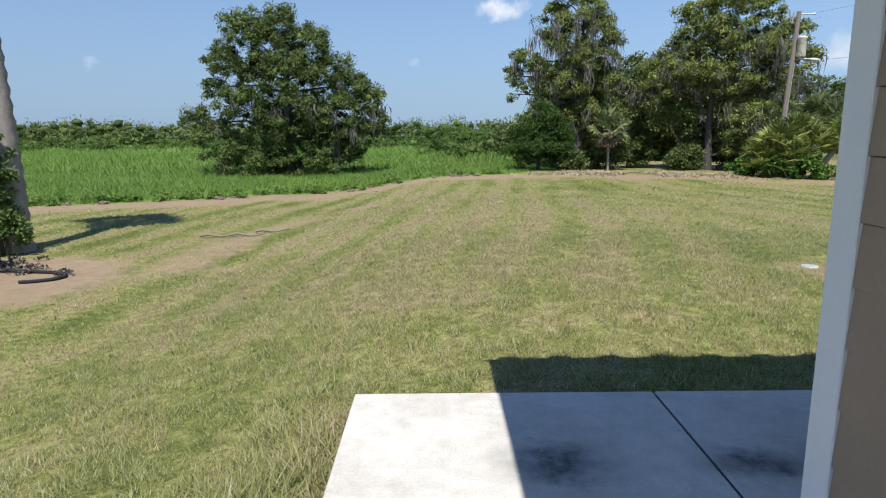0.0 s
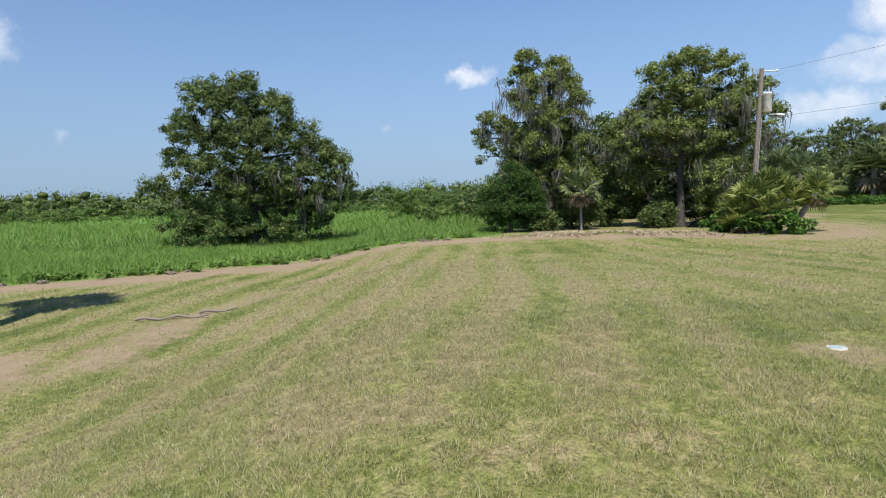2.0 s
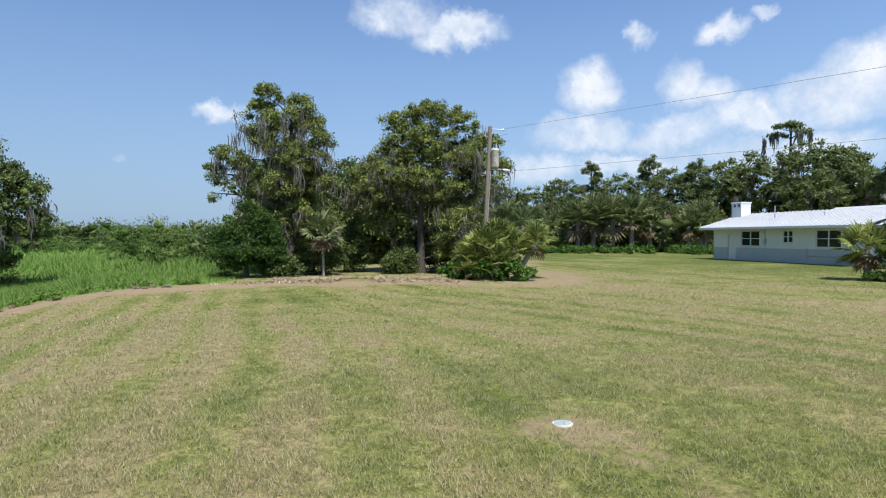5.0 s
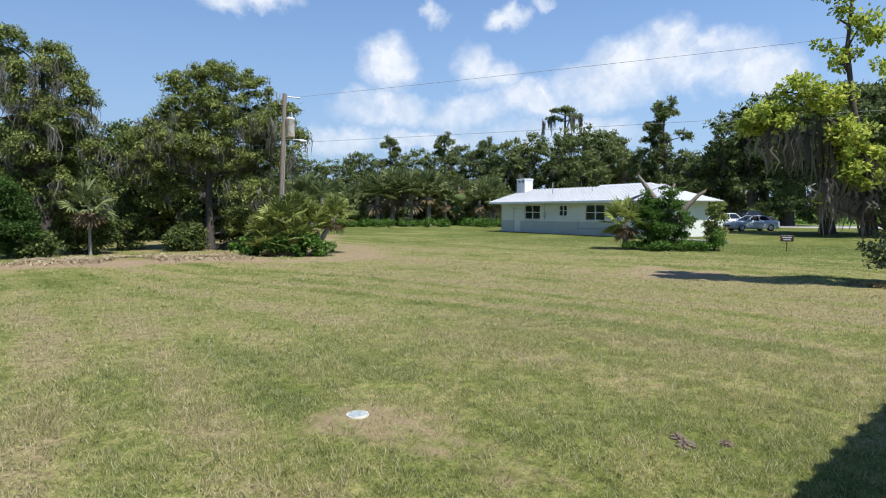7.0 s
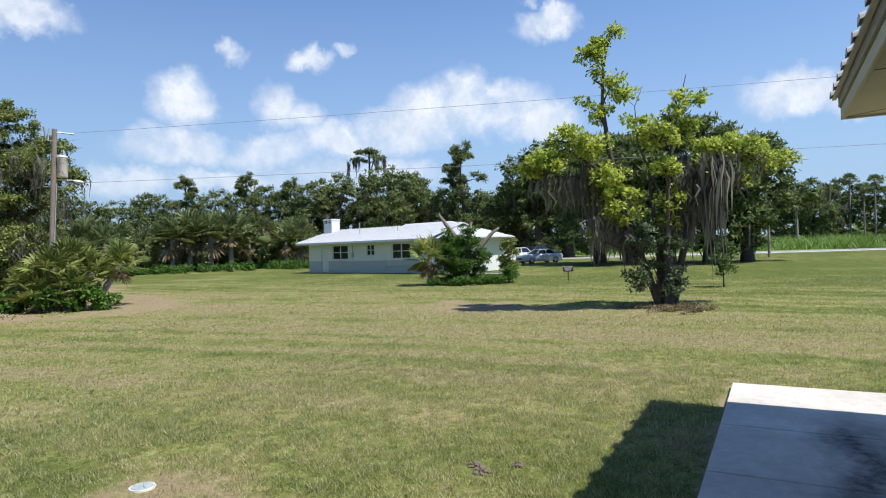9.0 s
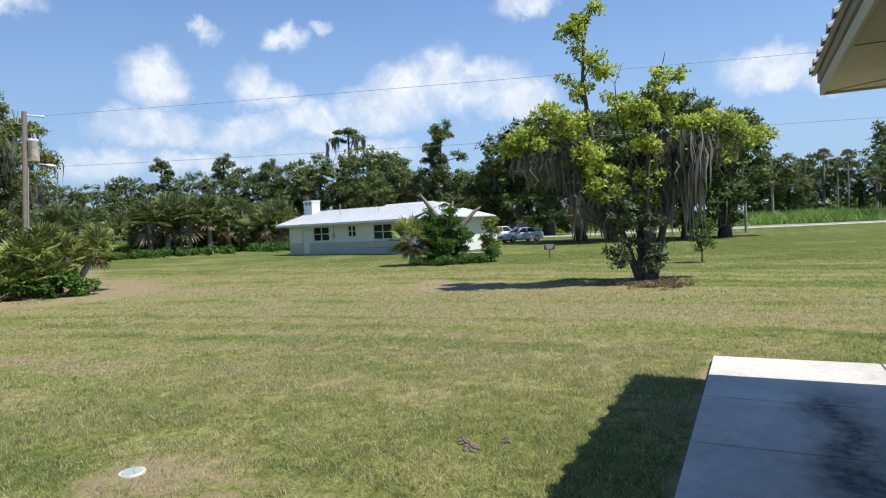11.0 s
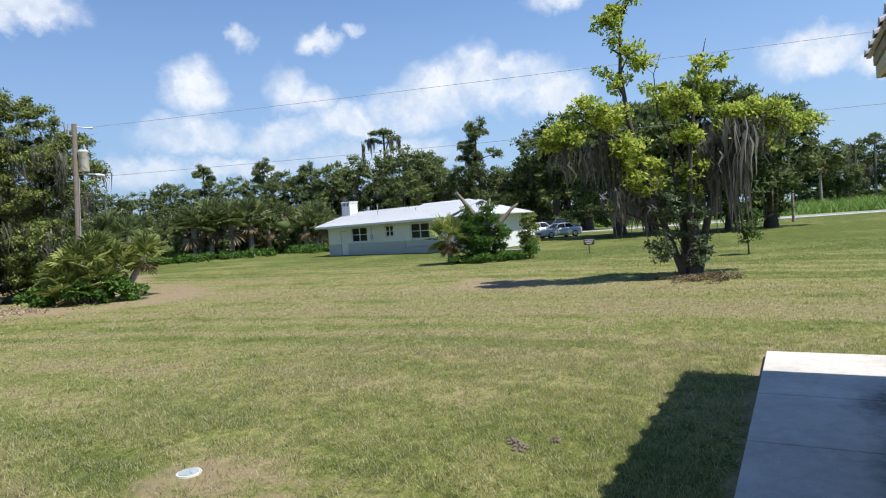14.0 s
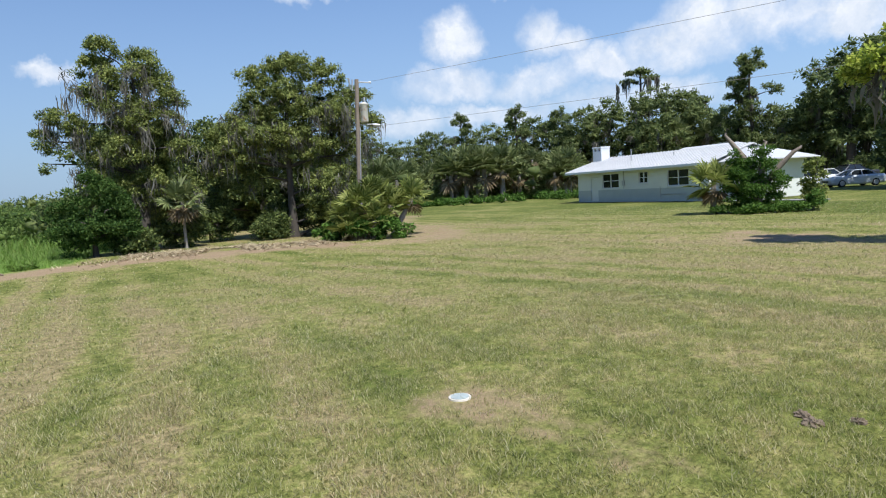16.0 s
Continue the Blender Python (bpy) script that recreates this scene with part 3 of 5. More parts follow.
def clumps(r, blobs, n, size):
    """Clump centres through boughs given as ellipsoids (x, y, z, rx, ry, rz), more at the outside and on top."""
    b = np.asarray(blobs, dtype=float)
    weight = (b[:, 3] * b[:, 4] + b[:, 3] * b[:, 5])
    pick = r.choice(len(b), n, p=weight / weight.sum())
    d = r.normal(size=(n, 3))
    d[:, 2] += 0.25
    d /= np.linalg.norm(d, axis=1, keepdims=True)
    c = b[pick, :3] + d * b[pick, 3:6] * (r.uniform(0.2, 1.0, n) ** 0.5)[:, None]
    return c, size * r.uniform(0.5, 1.35, n)


def moss_mesh(r, tops, n, length, width, drape=0.0):
    """Hanging strands: narrow jagged strips that taper to the end."""
    tops = np.asarray(tops)
    hooks = max(4, n // 14)
    hook = tops[r.integers(0, len(tops), hooks)] + r.normal(size=(hooks, 3)) * np.array([0.4, 0.4, 0.12])
    reach = length * r.uniform(0.35, 1.35, hooks) ** 1.3
    if drape:
        hook, reach = tops + r.normal(size=(hooks, 3)) * np.array([drape, drape, 0.25]), length * r.uniform(0.5, 1.15, hooks)
    pick = r.integers(0, hooks, n)
    t = hook[pick] + r.normal(size=(n, 3)) * np.array([0.14, 0.14, 0.10])
    ln = reach[pick] * r.uniform(0.35, 1.1, n)
    a = r.uniform(0, math.tau, n)
    side = np.stack([np.cos(a), np.sin(a), np.zeros(n)], 1) * (width * r.uniform(0.5, 1.4, n))[:, None]
    rows = []
    for f, wd in ((0, 0.4), (0.25, 1.0), (0.6, 0.6), (1.0, 0.08)):
        mid = t + np.stack([r.normal(size=n) * 0.07, r.normal(size=n) * 0.07, -ln * f], 1)
        rows += [mid - side * wd, mid + side * wd]
    v = np.stack(rows, 1).reshape(-1, 3)
    k = (np.arange(n) * 8)[:, None]
    f = np.concatenate([k + [[2 * i, 2 * i + 1, 2 * i + 3, 2 * i + 2]] for i in range(3)], 1).reshape(-1, 4)
    return v, f


def tree(name, label, at, blobs, trunk, leaves, clump_n, clump_size, per, leaf_size, seed, moss=None, limbs=14, squash=0.65, droop=0.0, category="tree", lean=(0, 0), stems=1, spread=0.5, group="", slim=0.30, drapes=(), leaders=(), single=False, core=False, bough_limbs=False):
    """A tree: tapered trunk with limbs into the crown, leaf clumps and hanging moss. Blobs are relative to its foot."""
    r = np.random.default_rng(seed)
    x, y = at
    z = ground_z(x, y) - 0.05
    ob = thing(name, label, category, pose(x, y, z), group)
    c, rad = clumps(r, blobs, clump_n, clump_size)
    c[:, 2] = np.maximum(c[:, 2], rad * 0.35)
    top, r0 = trunk
    paths = []
    for s in range(stems):
        a = math.tau * s / stems + 0.4
        o = Vector((math.cos(a), math.sin(a), 0)) * (spread if stems > 1 else 0)
        pts = []
        for i in range(6):
            f = i / 5
            pts.append((o * (0.4 + f * 1.6) + Vector((lean[0] * f + r.normal() * 0.12 * f * top * 0.1, lean[1] * f + r.normal() * 0.12 * f * top * 0.1, top * f)), r0 * (1.25 - 1.0 * f if i else 1.5)))
        paths.append(pts)
    tube_part("trunk", paths, M_bark, ob, sides=8)
    for k in leaders:
        tube_part("stem", [[(Vector(p[:3]), p[3]) for p in k]], M_bark, ob, sides=7)
    branch = []
    if bough_limbs:
        # one limb to each bough, from the nearest stem below it
        stems_all = [[(q, w_) for q, w_ in p] for p in paths] + [[(Vector(p[:3]), p[3]) for p in k] for k in leaders]
        for bx, by, bz, bw, *_ in blobs:
            e = Vector((bx, by, bz))
            best = None
            for st in stems_all:
                for (p, pw), (q, qw) in zip(st, st[1:]):
                    for g in (0.0, 0.5):
                        m = p.lerp(q, g)
                        cost = (m - e).length + (2.0 if m.z > e.z - 0.15 else 0.0)
                        if best is None or cost < best[0]:
                            best = (cost, m, pw)
            _, p0, pw = best
            far = (e - p0).length
            q = min(pw * 0.6, 0.03 + far * 0.025)
            mid = p0.lerp(e, 0.5) + Vector((r.normal() * 0.08 * far, r.normal() * 0.08 * far, 0.06 * far))
            branch.append([(p0, q), (p0.lerp(mid, 0.55), q * 0.8), (mid, q * 0.6), (mid.lerp(e, 0.6), q * 0.4), (e, q * 0.15)])
        for i in r.permutation(len(c))[:limbs]:
            e = Vector(c[i])
            b = branch[int(np.argmin([(Vector(k[:3]) - e).length for k in blobs]))]
            p0 = b[2][0].lerp(b[4][0], float(r.uniform(0.1, 0.9)))
            branch.append([(p0, 0.022), (p0.lerp(e, 0.5) + Vector((r.normal(), r.normal(), r.normal())) * 0.06, 0.016), (e, 0.008), (e + (e - p0) * 0.3, 0.004)])
        limbs = 0
    order = r.permutation(len(c))[:limbs]
    for i in order:
        e = Vector(c[i])
        src = paths[int(r.integers(stems))]
        f = min(0.95, max(0.25, (e.z / max(top, 0.1)) * r.uniform(0.45, 0.8)))
        k = f * 5
        p0 = src[int(k)][0].lerp(src[min(int(k) + 1, 5)][0], k - int(k))
        q = src[int(k)][1] * 0.5
        mid = p0.lerp(e, 0.5) + Vector((r.normal() * 0.3, r.normal() * 0.3, 0.25 * abs(r.normal()) + 0.1))
        branch.append([(p0, q), (p0.lerp(mid, 0.55), q * 0.75), (mid, q * 0.5), (mid.lerp(e, 0.6), q * 0.3), (e, q * 0.1)])
    for b in branch[:12]:
        tube_part("limb", [b], M_bark, ob, sides=3 if single else 5)
    if branch[12:]:
        tagged(tube_part("branch", branch[12:], M_bark, ob, sides=3 if single or bough_limbs else 5), kind="stuff")
    v, f = leaf_mesh(r, c, rad, per, leaf_size, squash, droop, slim, single)
    if core:
        v, f = joined((v, f), twig_cores(r, c, rad, squash))
    v[:, 2] = np.maximum(v[:, 2], 0.05)
    tagged(sheet("crown", v, f, leaves, ob), kind="stuff")
    if moss:
        n, length, width, low, high = moss
        sel = c[(c[:, 2] > low) & (c[:, 2] < high) & (c[:, 1] < 0.4)] + np.array([0, -0.25, -0.1])
        v, f = moss_mesh(r, sel, n, length, width)
        v[:, 2] = np.maximum(v[:, 2], 0.15)
        tagged(sheet("moss", v, f, M_moss, ob, "grey hanging moss strands"), kind="stuff")
    for dx, dz, ln, wd, k in drapes:
        v, f = moss_mesh(r, [(dx, r.normal() * 0.3, dz)], k, ln * 0.82, 0.045, wd)
        v[:, 2] = np.maximum(v[:, 2], 0.2)
        tagged(sheet("moss", v, f, M_moss, ob, "long grey moss drape"), kind="stuff")
    return ob


def fan(r, base, way, stem, size, count=14):
    """One palm frond: a stem and a fan of narrow blades, as arrays."""
    way = Vector(way).normalized()
    right = way.cross(Vector((0, 0, 1)))
    right = right.normalized() if right.length > 1e-3 else Vector((1, 0, 0))
    up = right.cross(way).normalized()
    roll = float(r.uniform(-0.7, 0.7))
    right, up = right * math.cos(roll) + up * math.sin(roll), up * math.cos(roll) - right * math.sin(roll)
    hub = Vector(base) + way * stem + Vector((0, 0, -0.06 * stem))
    vs, fs = [], []
    sv = right * 0.02
    vs += [Vector(base) - sv, Vector(base) + sv, hub + sv * 0.7, hub - sv * 0.7]
    fs += [(0, 1, 2), (0, 2, 3)]
    for i in range(count):
        a = math.radians(-115 + 230 * i / (count - 1)) + r.normal() * 0.06
        d = (way * math.cos(a) + right * math.sin(a) + up * 0.22 * math.cos(a * 0.8)).normalized()
        ln = size * (0.75 + 0.25 * math.cos(a)) * r.uniform(0.85, 1.1)
        s = d.cross(up).normalized() * size * 0.066
        m = hub + d * ln * 0.55
        tip = hub + d * ln + Vector((0, 0, -0.16 * ln))
        k = len(vs)
        vs += [hub, m + s, tip, m - s]
        fs += [(k, k + 1, k + 2), (k, k + 2, k + 3)]
    return vs, fs


def palm_head(r, centre, n, stem, size, low=-0.1, high=1.45):
    """All fronds of one palm head."""
    vs, fs = [], []
    for i in range(n):
        a = i * 2.39996 + r.normal() * 0.2
        e = low + (high - low) * (i + 0.5) / n
        v, f = fan(r, centre, (math.cos(a) * math.cos(e), math.sin(a) * math.cos(e), math.sin(e)), stem * r.uniform(0.8, 1.15), size * r.uniform(0.85, 1.15))
        k = len(vs)
        vs += v
        fs += [tuple(q + k for q in t) for t in f]
    return [tuple(v) for v in vs], fs


def palm(name, label, at, height, stem, size, fronds, seed, group="", trunk_r=0.16, dead=5, lean=(0.0, 0.0), heads=None, low=-0.1, leaves=None):
    """A fan palm: ringed trunk, green head, a skirt of dry fronds."""
    r = np.random.default_rng(seed)
    x, y = at
    ob = thing(name, label, "palm tree", pose(x, y, ground_z(x, y) - 0.05), group)
    heads = heads or [(0.0, 0.0, height)]
    paths = []
    for hx, hy, hz in heads:
        p = []
        k = max(5, int(hz * 6))
        for i in range(k + 1):
            f = i / k
            p.append(((hx * (0.5 + 0.5 * f) + lean[0] * f * f, hy * (0.5 + 0.5 * f) + lean[1] * f * f, hz * f), trunk_r * (1.05 + 0.15 * (i % 2) + (0.35 if i == 0 else 0) - 0.15 * f)))
        paths.append(p)
    tube_part("trunk", paths, M_palmbark, ob, sides=9)
    gv, gf, dv, df = [], [], [], []
    for hx, hy, hz in heads:
        c = (hx + lean[0], hy + lean[1], hz)
        v, f = palm_head(r, c, fronds, stem, size, low)
        gf += [tuple(q + len(gv) for q in t) for t in f]
        gv += v
        if dead:
            v, f = palm_head(r, (c[0], c[1], c[2] - 0.1), dead, stem * 0.7, size * 0.8, -1.3, -0.6)
            df += [tuple(q + len(dv) for q in t) for t in f]
            dv += v
    tagged(sheet("frond", gv, gf, leaves or M_palm, ob), kind="stuff")
    if dv:
        tagged(sheet("dry_frond", dv, df, M_palm_dead, ob, "dry brown hanging fronds"), kind="stuff")
    return ob


# ---- patio ----
slab = thing("patio", "pale concrete patio slab with dark joints and damp stains", "patio", kind="structure")
PX = [-0.53, 1.37, 2.68, 3.99, 5.30, 6.61, 7.92, 9.77]
for x0, x1 in zip(PX, PX[1:]):
    part("slab", boxed(x0 + 0.009, 1.995 if x0 < 0 or x1 > 9 else 1.876, -0.14, x1 - 0.009, 3.68, 0.0, bevel=0.006), M_concrete, slab)
for y0, y1 in ((0.55, 1.978), (-0.85, 0.538), (-2.25, -0.862)):
    part("slab", boxed(-0.53, y0, -0.14, 1.28, y1, 0.0, bevel=0.006), M_concrete, slab)
    part("slab", boxed(7.85, y0, -0.14, 9.77, y1, 0.0, bevel=0.006), M_concrete, slab)
part("joint_fill", boxed(-0.50, -2.2, -0.13, 9.74, 3.65, -0.012), M_joint, slab)

# ---- near house: walls, trim, soffit, roof ----
WX0, WX1, WY = 1.21, 8.00, 1.87
near_house = thing("house", "tan lap-sided house with white corner boards and cream eaves", "house")
core = bmesh.new()
box(core, WX0 + 0.03, -6.0, -0.1, WX1 - 0.03, WY - 0.03, 2.84)
part("wall", core, M_siding, near_house)


def lap(x0, y0, x1, y1, out, z0, rise, name="siding_board"):
    """One lap-siding board along a wall, its lower edge proud."""
    bm = bmesh.new()
    o = Vector(out)
    a, b = Vector((x0, y0, 0)), Vector((x1, y1, 0))
    ring = [bm.verts.new(p + o * d + Vector((0, 0, z))) for p in (a, b) for d, z in ((0.0, z0), (0.024, z0), (0.014, z0 + rise), (0.0, z0 + rise))]
    for i in range(4):
        j = (i + 1) % 4
        bm.faces.new((ring[i], ring[j], ring[4 + j], ring[4 + i]))
    bm.faces.new(ring[3::-1])
    bm.faces.new(ring[4:])
    bmesh.ops.recalc_face_normals(bm, faces=bm.faces[:])
    return part(name, bm, M_siding, near_house)


for i in range(15):
    z = 0.02 + i * 0.19
    lap(WX0 + 0.03, -6.0, WX0 + 0.03, WY - 0.125, (-1, 0, 0), z, 0.186)
    lap(WX1 - 0.03, -6.0, WX1 - 0.03, WY - 0.125, (1, 0, 0), z, 0.186)
    lap(WX0 + 0.10, WY - 0.03, WX1 - 0.10, WY - 0.03, (0, 1, 0), z, 0.186)
for x, s in ((WX0, 1), (WX1, -1)):
    part("corner_board", boxed(min(x, x + s * 0.035), WY - 0.125, 0.0, max(x, x + s * 0.035), WY, 2.83, bevel=0.004), M_white, near_house, "white painted corner board")
    part("corner_board", boxed(min(x + s * 0.036, x + s * 0.14), WY - 0.035, 0.0, max(x + s * 0.036, x + s * 0.10), WY, 2.83, bevel=0.004), M_white, near_house, "white painted corner board")
RX0, RX1, RY0, RY1, RZ = 0.29, 8.58, -7.0, 2.57, 2.84
# soffit boards with open seams
for x0, x1 in ((RX0, 1.9), (1.906, 4.3), (4.306, 6.7), (6.706, RX1)):
    part("soffit_panel", boxed(x0, 1.72, RZ, x1, RY1 - 0.002, RZ + 0.012), M_soffit, near_house, "cream painted soffit")
part("soffit_panel", boxed(RX0, RY0, RZ, WX0 + 0.05, 1.714, RZ + 0.012), M_soffit, near_house, "cream painted soffit")
part("soffit_panel", boxed(WX1 - 0.05, RY0, RZ, RX1, 1.714, RZ + 0.012), M_soffit, near_house, "cream painted soffit")


def fascia(x0, y0, x1, y1):
    part("fascia", boxed(x0, y0, RZ - 0.02, x1, y1, RZ + 0.09, bevel=0.006), M_soffit, near_house, "cream painted fascia board")
    ox, oy = (0.02 if x1 - x0 < 0.1 else 0), (0.02 if y1 - y0 < 0.1 else 0)
    part("drip_edge", boxed(x0 - ox, y0 - oy, RZ + 0.092, x1 + ox, y1 + oy, RZ + 0.19, bevel=0.005), M_drip, near_house, "tan metal drip edge with its shade in the colour")


fascia(RX0, RY1, RX1, RY1 + 0.035)
fascia(RX0 - 0.035, RY0, RX0 - 0.001, RY1 + 0.035)
fascia(RX1 + 0.001, RY0, RX1 + 0.036, RY1 + 0.035)
PITCH = 0.30


def roof_z(x, y):
    """Hip roof surface over the near house."""
    d = min(x - RX0 + 0.06, RX1 + 0.06 - x, RY1 + 0.06 - y, y - RY0 + 0.06)
    return RZ + 0.215 + PITCH * d


bm = bmesh.new()
cs = [bm.verts.new((x, y, RZ + 0.195)) for x, y in ((RX0 - 0.06, RY0 - 0.06), (RX1 + 0.06, RY0 - 0.06), (RX1 + 0.06, RY1 + 0.06), (RX0 - 0.06, RY1 + 0.06))]
mx = (RX0 + RX1) / 2
hw = (RX1 - RX0) / 2 + 0.06
ra, rb = bm.verts.new((mx, RY0 - 0.06 + hw, RZ + 0.195 + PITCH * hw)), bm.verts.new((mx, RY1 + 0.06 - hw, RZ + 0.195 + PITCH * hw))
for face in ((cs[0], cs[1], ra), (cs[1], cs[2], rb, ra), (cs[2], cs[3], rb), (cs[3], cs[0], ra, rb)):
    bm.faces.new(face)
part("roof", bm, M_tile, near_house, "pale ribbed metal tile roof")
part("roof_lip", boxed(RX0 - 0.08, RY1 + 0.062, RZ + 0.180, RX1 + 0.08, RY1 + 0.10, RZ + 0.198, bevel=0.003), M_tile, near_house, "pale edge of the roof sheets")
# ribs of the tile sheets, running down to the north eave and out past it
for i in range(22):
    x = RX0 + 0.10 + i * 0.385
    d = min(x - RX0 + 0.06, RX1 + 0.06 - x)
    if d < 0.05:
        continue
    y_top = RY1 + 0.06 - d
    bm = bmesh.new()
    top, low = Vector((x, y_top, RZ + 0.20 + PITCH * d)), Vector((x, RY1 + 0.125, RZ + 0.178))
    ring = []
    for p in (low, top):
        ring.append([bm.verts.new(p + Vector((0.085 * math.cos(a), 0, 0.055 * math.sin(a)))) for a in np.linspace(0, math.pi, 7)])
    for k in range(6):
        bm.faces.new((ring[0][k], ring[0][k + 1], ring[1][k + 1], ring[1][k]))
    bm.faces.new(ring[0])
    part("roof_rib", bm, M_tile, near_house)

# dark strips under the soffit boards paint the shade in their seams
for x in (1.903, 4.303, 6.703):
    part("seam", boxed(x - 0.006, WY + 0.01, RZ - 0.004, x + 0.006, RY1 - 0.01, RZ - 0.001), M_dark, near_house, "dark strip standing in for the shade in a soffit seam")
mitre = boxed(-0.005, 0.0, -0.002, 0.005, 0.88, 0.001)
bmesh.ops.rotate(mitre, verts=mitre.verts[:], cent=(0, 0, 0), matrix=Matrix.Rotation(radians(-39.5), 3, "Z"))
bmesh.ops.translate(mitre, verts=mitre.verts[:], vec=(WX1 + 0.01, WY + 0.01, RZ - 0.002))
part("seam", mitre, M_dark, near_house, "dark strip standing in for the shade in a soffit seam")

# louvred shutter on the north wall
shutter = thing("shutter", "white louvred window shutter on the tan wall", "shutter", pose(7.58, WY + 0.001, 0.40))
part("stile", boxed(-0.21, 0, 0, -0.155, 0.035, 2.1, bevel=0.004), M_white, shutter)
part("stile", boxed(0.155, 0, 0, 0.21, 0.035, 2.1, bevel=0.004), M_white, shutter)
for z0, z1 in ((0, 0.09), (2.01, 2.1)):
    part("rail", boxed(-0.154, 0, z0, 0.154, 0.033, z1, bevel=0.003), M_white, shutter)
slat = boxed(-0.153, -0.004, -0.018, 0.153, 0.004, 0.018, bevel=0.002)
bmesh.ops.rotate(slat, verts=slat.verts[:], cent=(0, 0, 0), matrix=Matrix.Rotation(radians(42), 3, "X"))
first = part("slat", slat, M_white, shutter)
first.location = (0, 0.017, 0.12)
for i in range(1, 39):
    s = new("slat", first.data)
    s.parent, s.location = shutter, (0, 0.017, 0.12 + i * 0.0485)
# dark sheet behind the slats colours in the shade of their gaps
part("gap_shade", boxed(-0.155, -0.001, 0.05, 0.155, 0.002, 2.05), M_dark, shutter)

# ---- trees by the field and the pole ----
tree("oak_tree", "large round dark green tree standing in the tall meadow grass", (-9.3, 40.0),
     [(-2.5, 0, 9.1, 1.42, 1.49, 1.24), (-0.2, 0, 9.3, 1.42, 1.49, 1.08), (-1.5, -0.8, 8.1, 2.24, 2.07, 1.4), (1.6, 0, 7.9, 1.42, 1.72, 1.4), (-4, 0, 7.4, 1.18, 1.38, 0.93), (-3.3, -0.8, 6.4, 1.77, 1.72, 1.08), (-4.9, 0, 5.6, 1.06, 1.15, 0.7),
      (0.3, -1.2, 6.2, 2.01, 2.07, 1.4), (2.9, 0, 6.5, 1.42, 1.84, 1.24), (4, 0, 5.4, 1.53, 1.95, 1.4), (5, 0, 4.2, 1.3, 1.61, 1.55), (5.6, 0, 2.7, 0.71, 1.15, 1.71), (-5.6, 0, 3.4, 1.18, 1.26, 0.93), (-4.4, -0.4, 2.1, 1.42, 1.49, 1.4),
      (-2.2, -1.4, 4.3, 2.12, 1.84, 1.4), (0.7, -1.6, 3.9, 2.12, 1.61, 1.4), (3.3, -0.8, 3.5, 1.77, 1.72, 1.55), (-2.5, -0.8, 1, 2.24, 1.72, 1.4), (1.1, -0.8, 0.9, 2.36, 1.72, 1.24), (3.8, 0, 1.3, 1.18, 1.38, 1.24), (0, 1.2, 5.5, 3.78, 2.07, 3.72), (0.4, 0.2, 2.6, 4.25, 1.84, 2.48)],
     (7.5, 0.26), M_oak, 950, 0.41, 128, 0.138, 11, moss=(420, 1.3, 0.04, 1.5, 6), limbs=60, droop=0.45, squash=0.85, slim=0.26, bough_limbs=True, core=True)


def turned(ob, degrees):
    """Turns a thing about its foot."""
    ob.matrix_basis = ob.matrix_basis @ pose(0, 0, 0, 0, 0, degrees)
    return ob


turned(tree("cypress_tree", "tall ragged cypress hung with grey moss", (7.9, 35.0),
            [(-1.1, 0, 9.2, 0.9, 0.8, 0.6), (0.5, 0, 8.8, 0.9, 0.9, 0.6), (-1.6, 0, 8.5, 0.67, 0.7, 0.45), (0, -0.2, 8, 1.34, 1.1, 0.63), (1.4, 0, 7.8, 0.62, 0.7, 0.48), (-1.7, 0, 7.3, 0.56, 0.7, 0.48), (-0.5, -0.3, 6.8, 1.23, 1.1, 0.63), (1.6, 0, 6.9, 0.73, 0.8, 0.6),
             (0.7, -0.3, 6, 1.34, 1.2, 0.68), (-2.9, 0, 6.1, 1.01, 0.9, 0.63), (-3.8, 0, 5.3, 0.62, 0.7, 0.6), (-2.1, 0, 5.4, 0.9, 0.9, 0.63), (-4, 0, 4.3, 0.34, 0.4, 0.52), (-0.4, -0.6, 4.6, 1.12, 1, 0.68), (1.6, -0.2, 4.8, 0.9, 0.9, 0.68), (0.4, -0.6, 3.1, 1.12, 1, 0.83), (-1.8, 0, 4.1, 0.78, 0.8, 0.68), (1.9, 0, 3, 0.9, 0.9, 0.9), (0, 1, 2.4, 2.24, 1.2, 2.1), (0.2, 0.9, 5.4, 1.79, 0.9, 1.8)],
            (9.0, 0.2), M_cypress, 560, 0.31, 150, 0.125, 12, moss=(1900, 1.05, 0.026, 2.5, 8.5), limbs=60, squash=0.65, droop=0.45, slim=0.22, bough_limbs=True), -20.7)
turned(tree("cedar_bush", "dense dark green bush at the edge of the meadow", (5.6, 34.0),
            [(-0.9, 0, 1.0, 0.8, 0.9, 0.9), (0.1, -0.3, 1.2, 0.9, 0.9, 1.0), (1.1, 0, 1.0, 0.8, 0.9, 0.9), (-0.5, 0, 2.2, 0.6, 0.6, 0.7), (0.6, 0, 2.6, 0.6, 0.6, 0.7), (-1.3, 0, 1.9, 0.4, 0.4, 0.5), (0.1, 0, 3.2, 0.4, 0.4, 0.45), (1.2, 0, 2.0, 0.5, 0.5, 0.6)],
            (2.6, 0.10), M_cedar, 220, 0.30, 170, 0.10, 13, limbs=16, category="bush", droop=-0.2), -20.7)
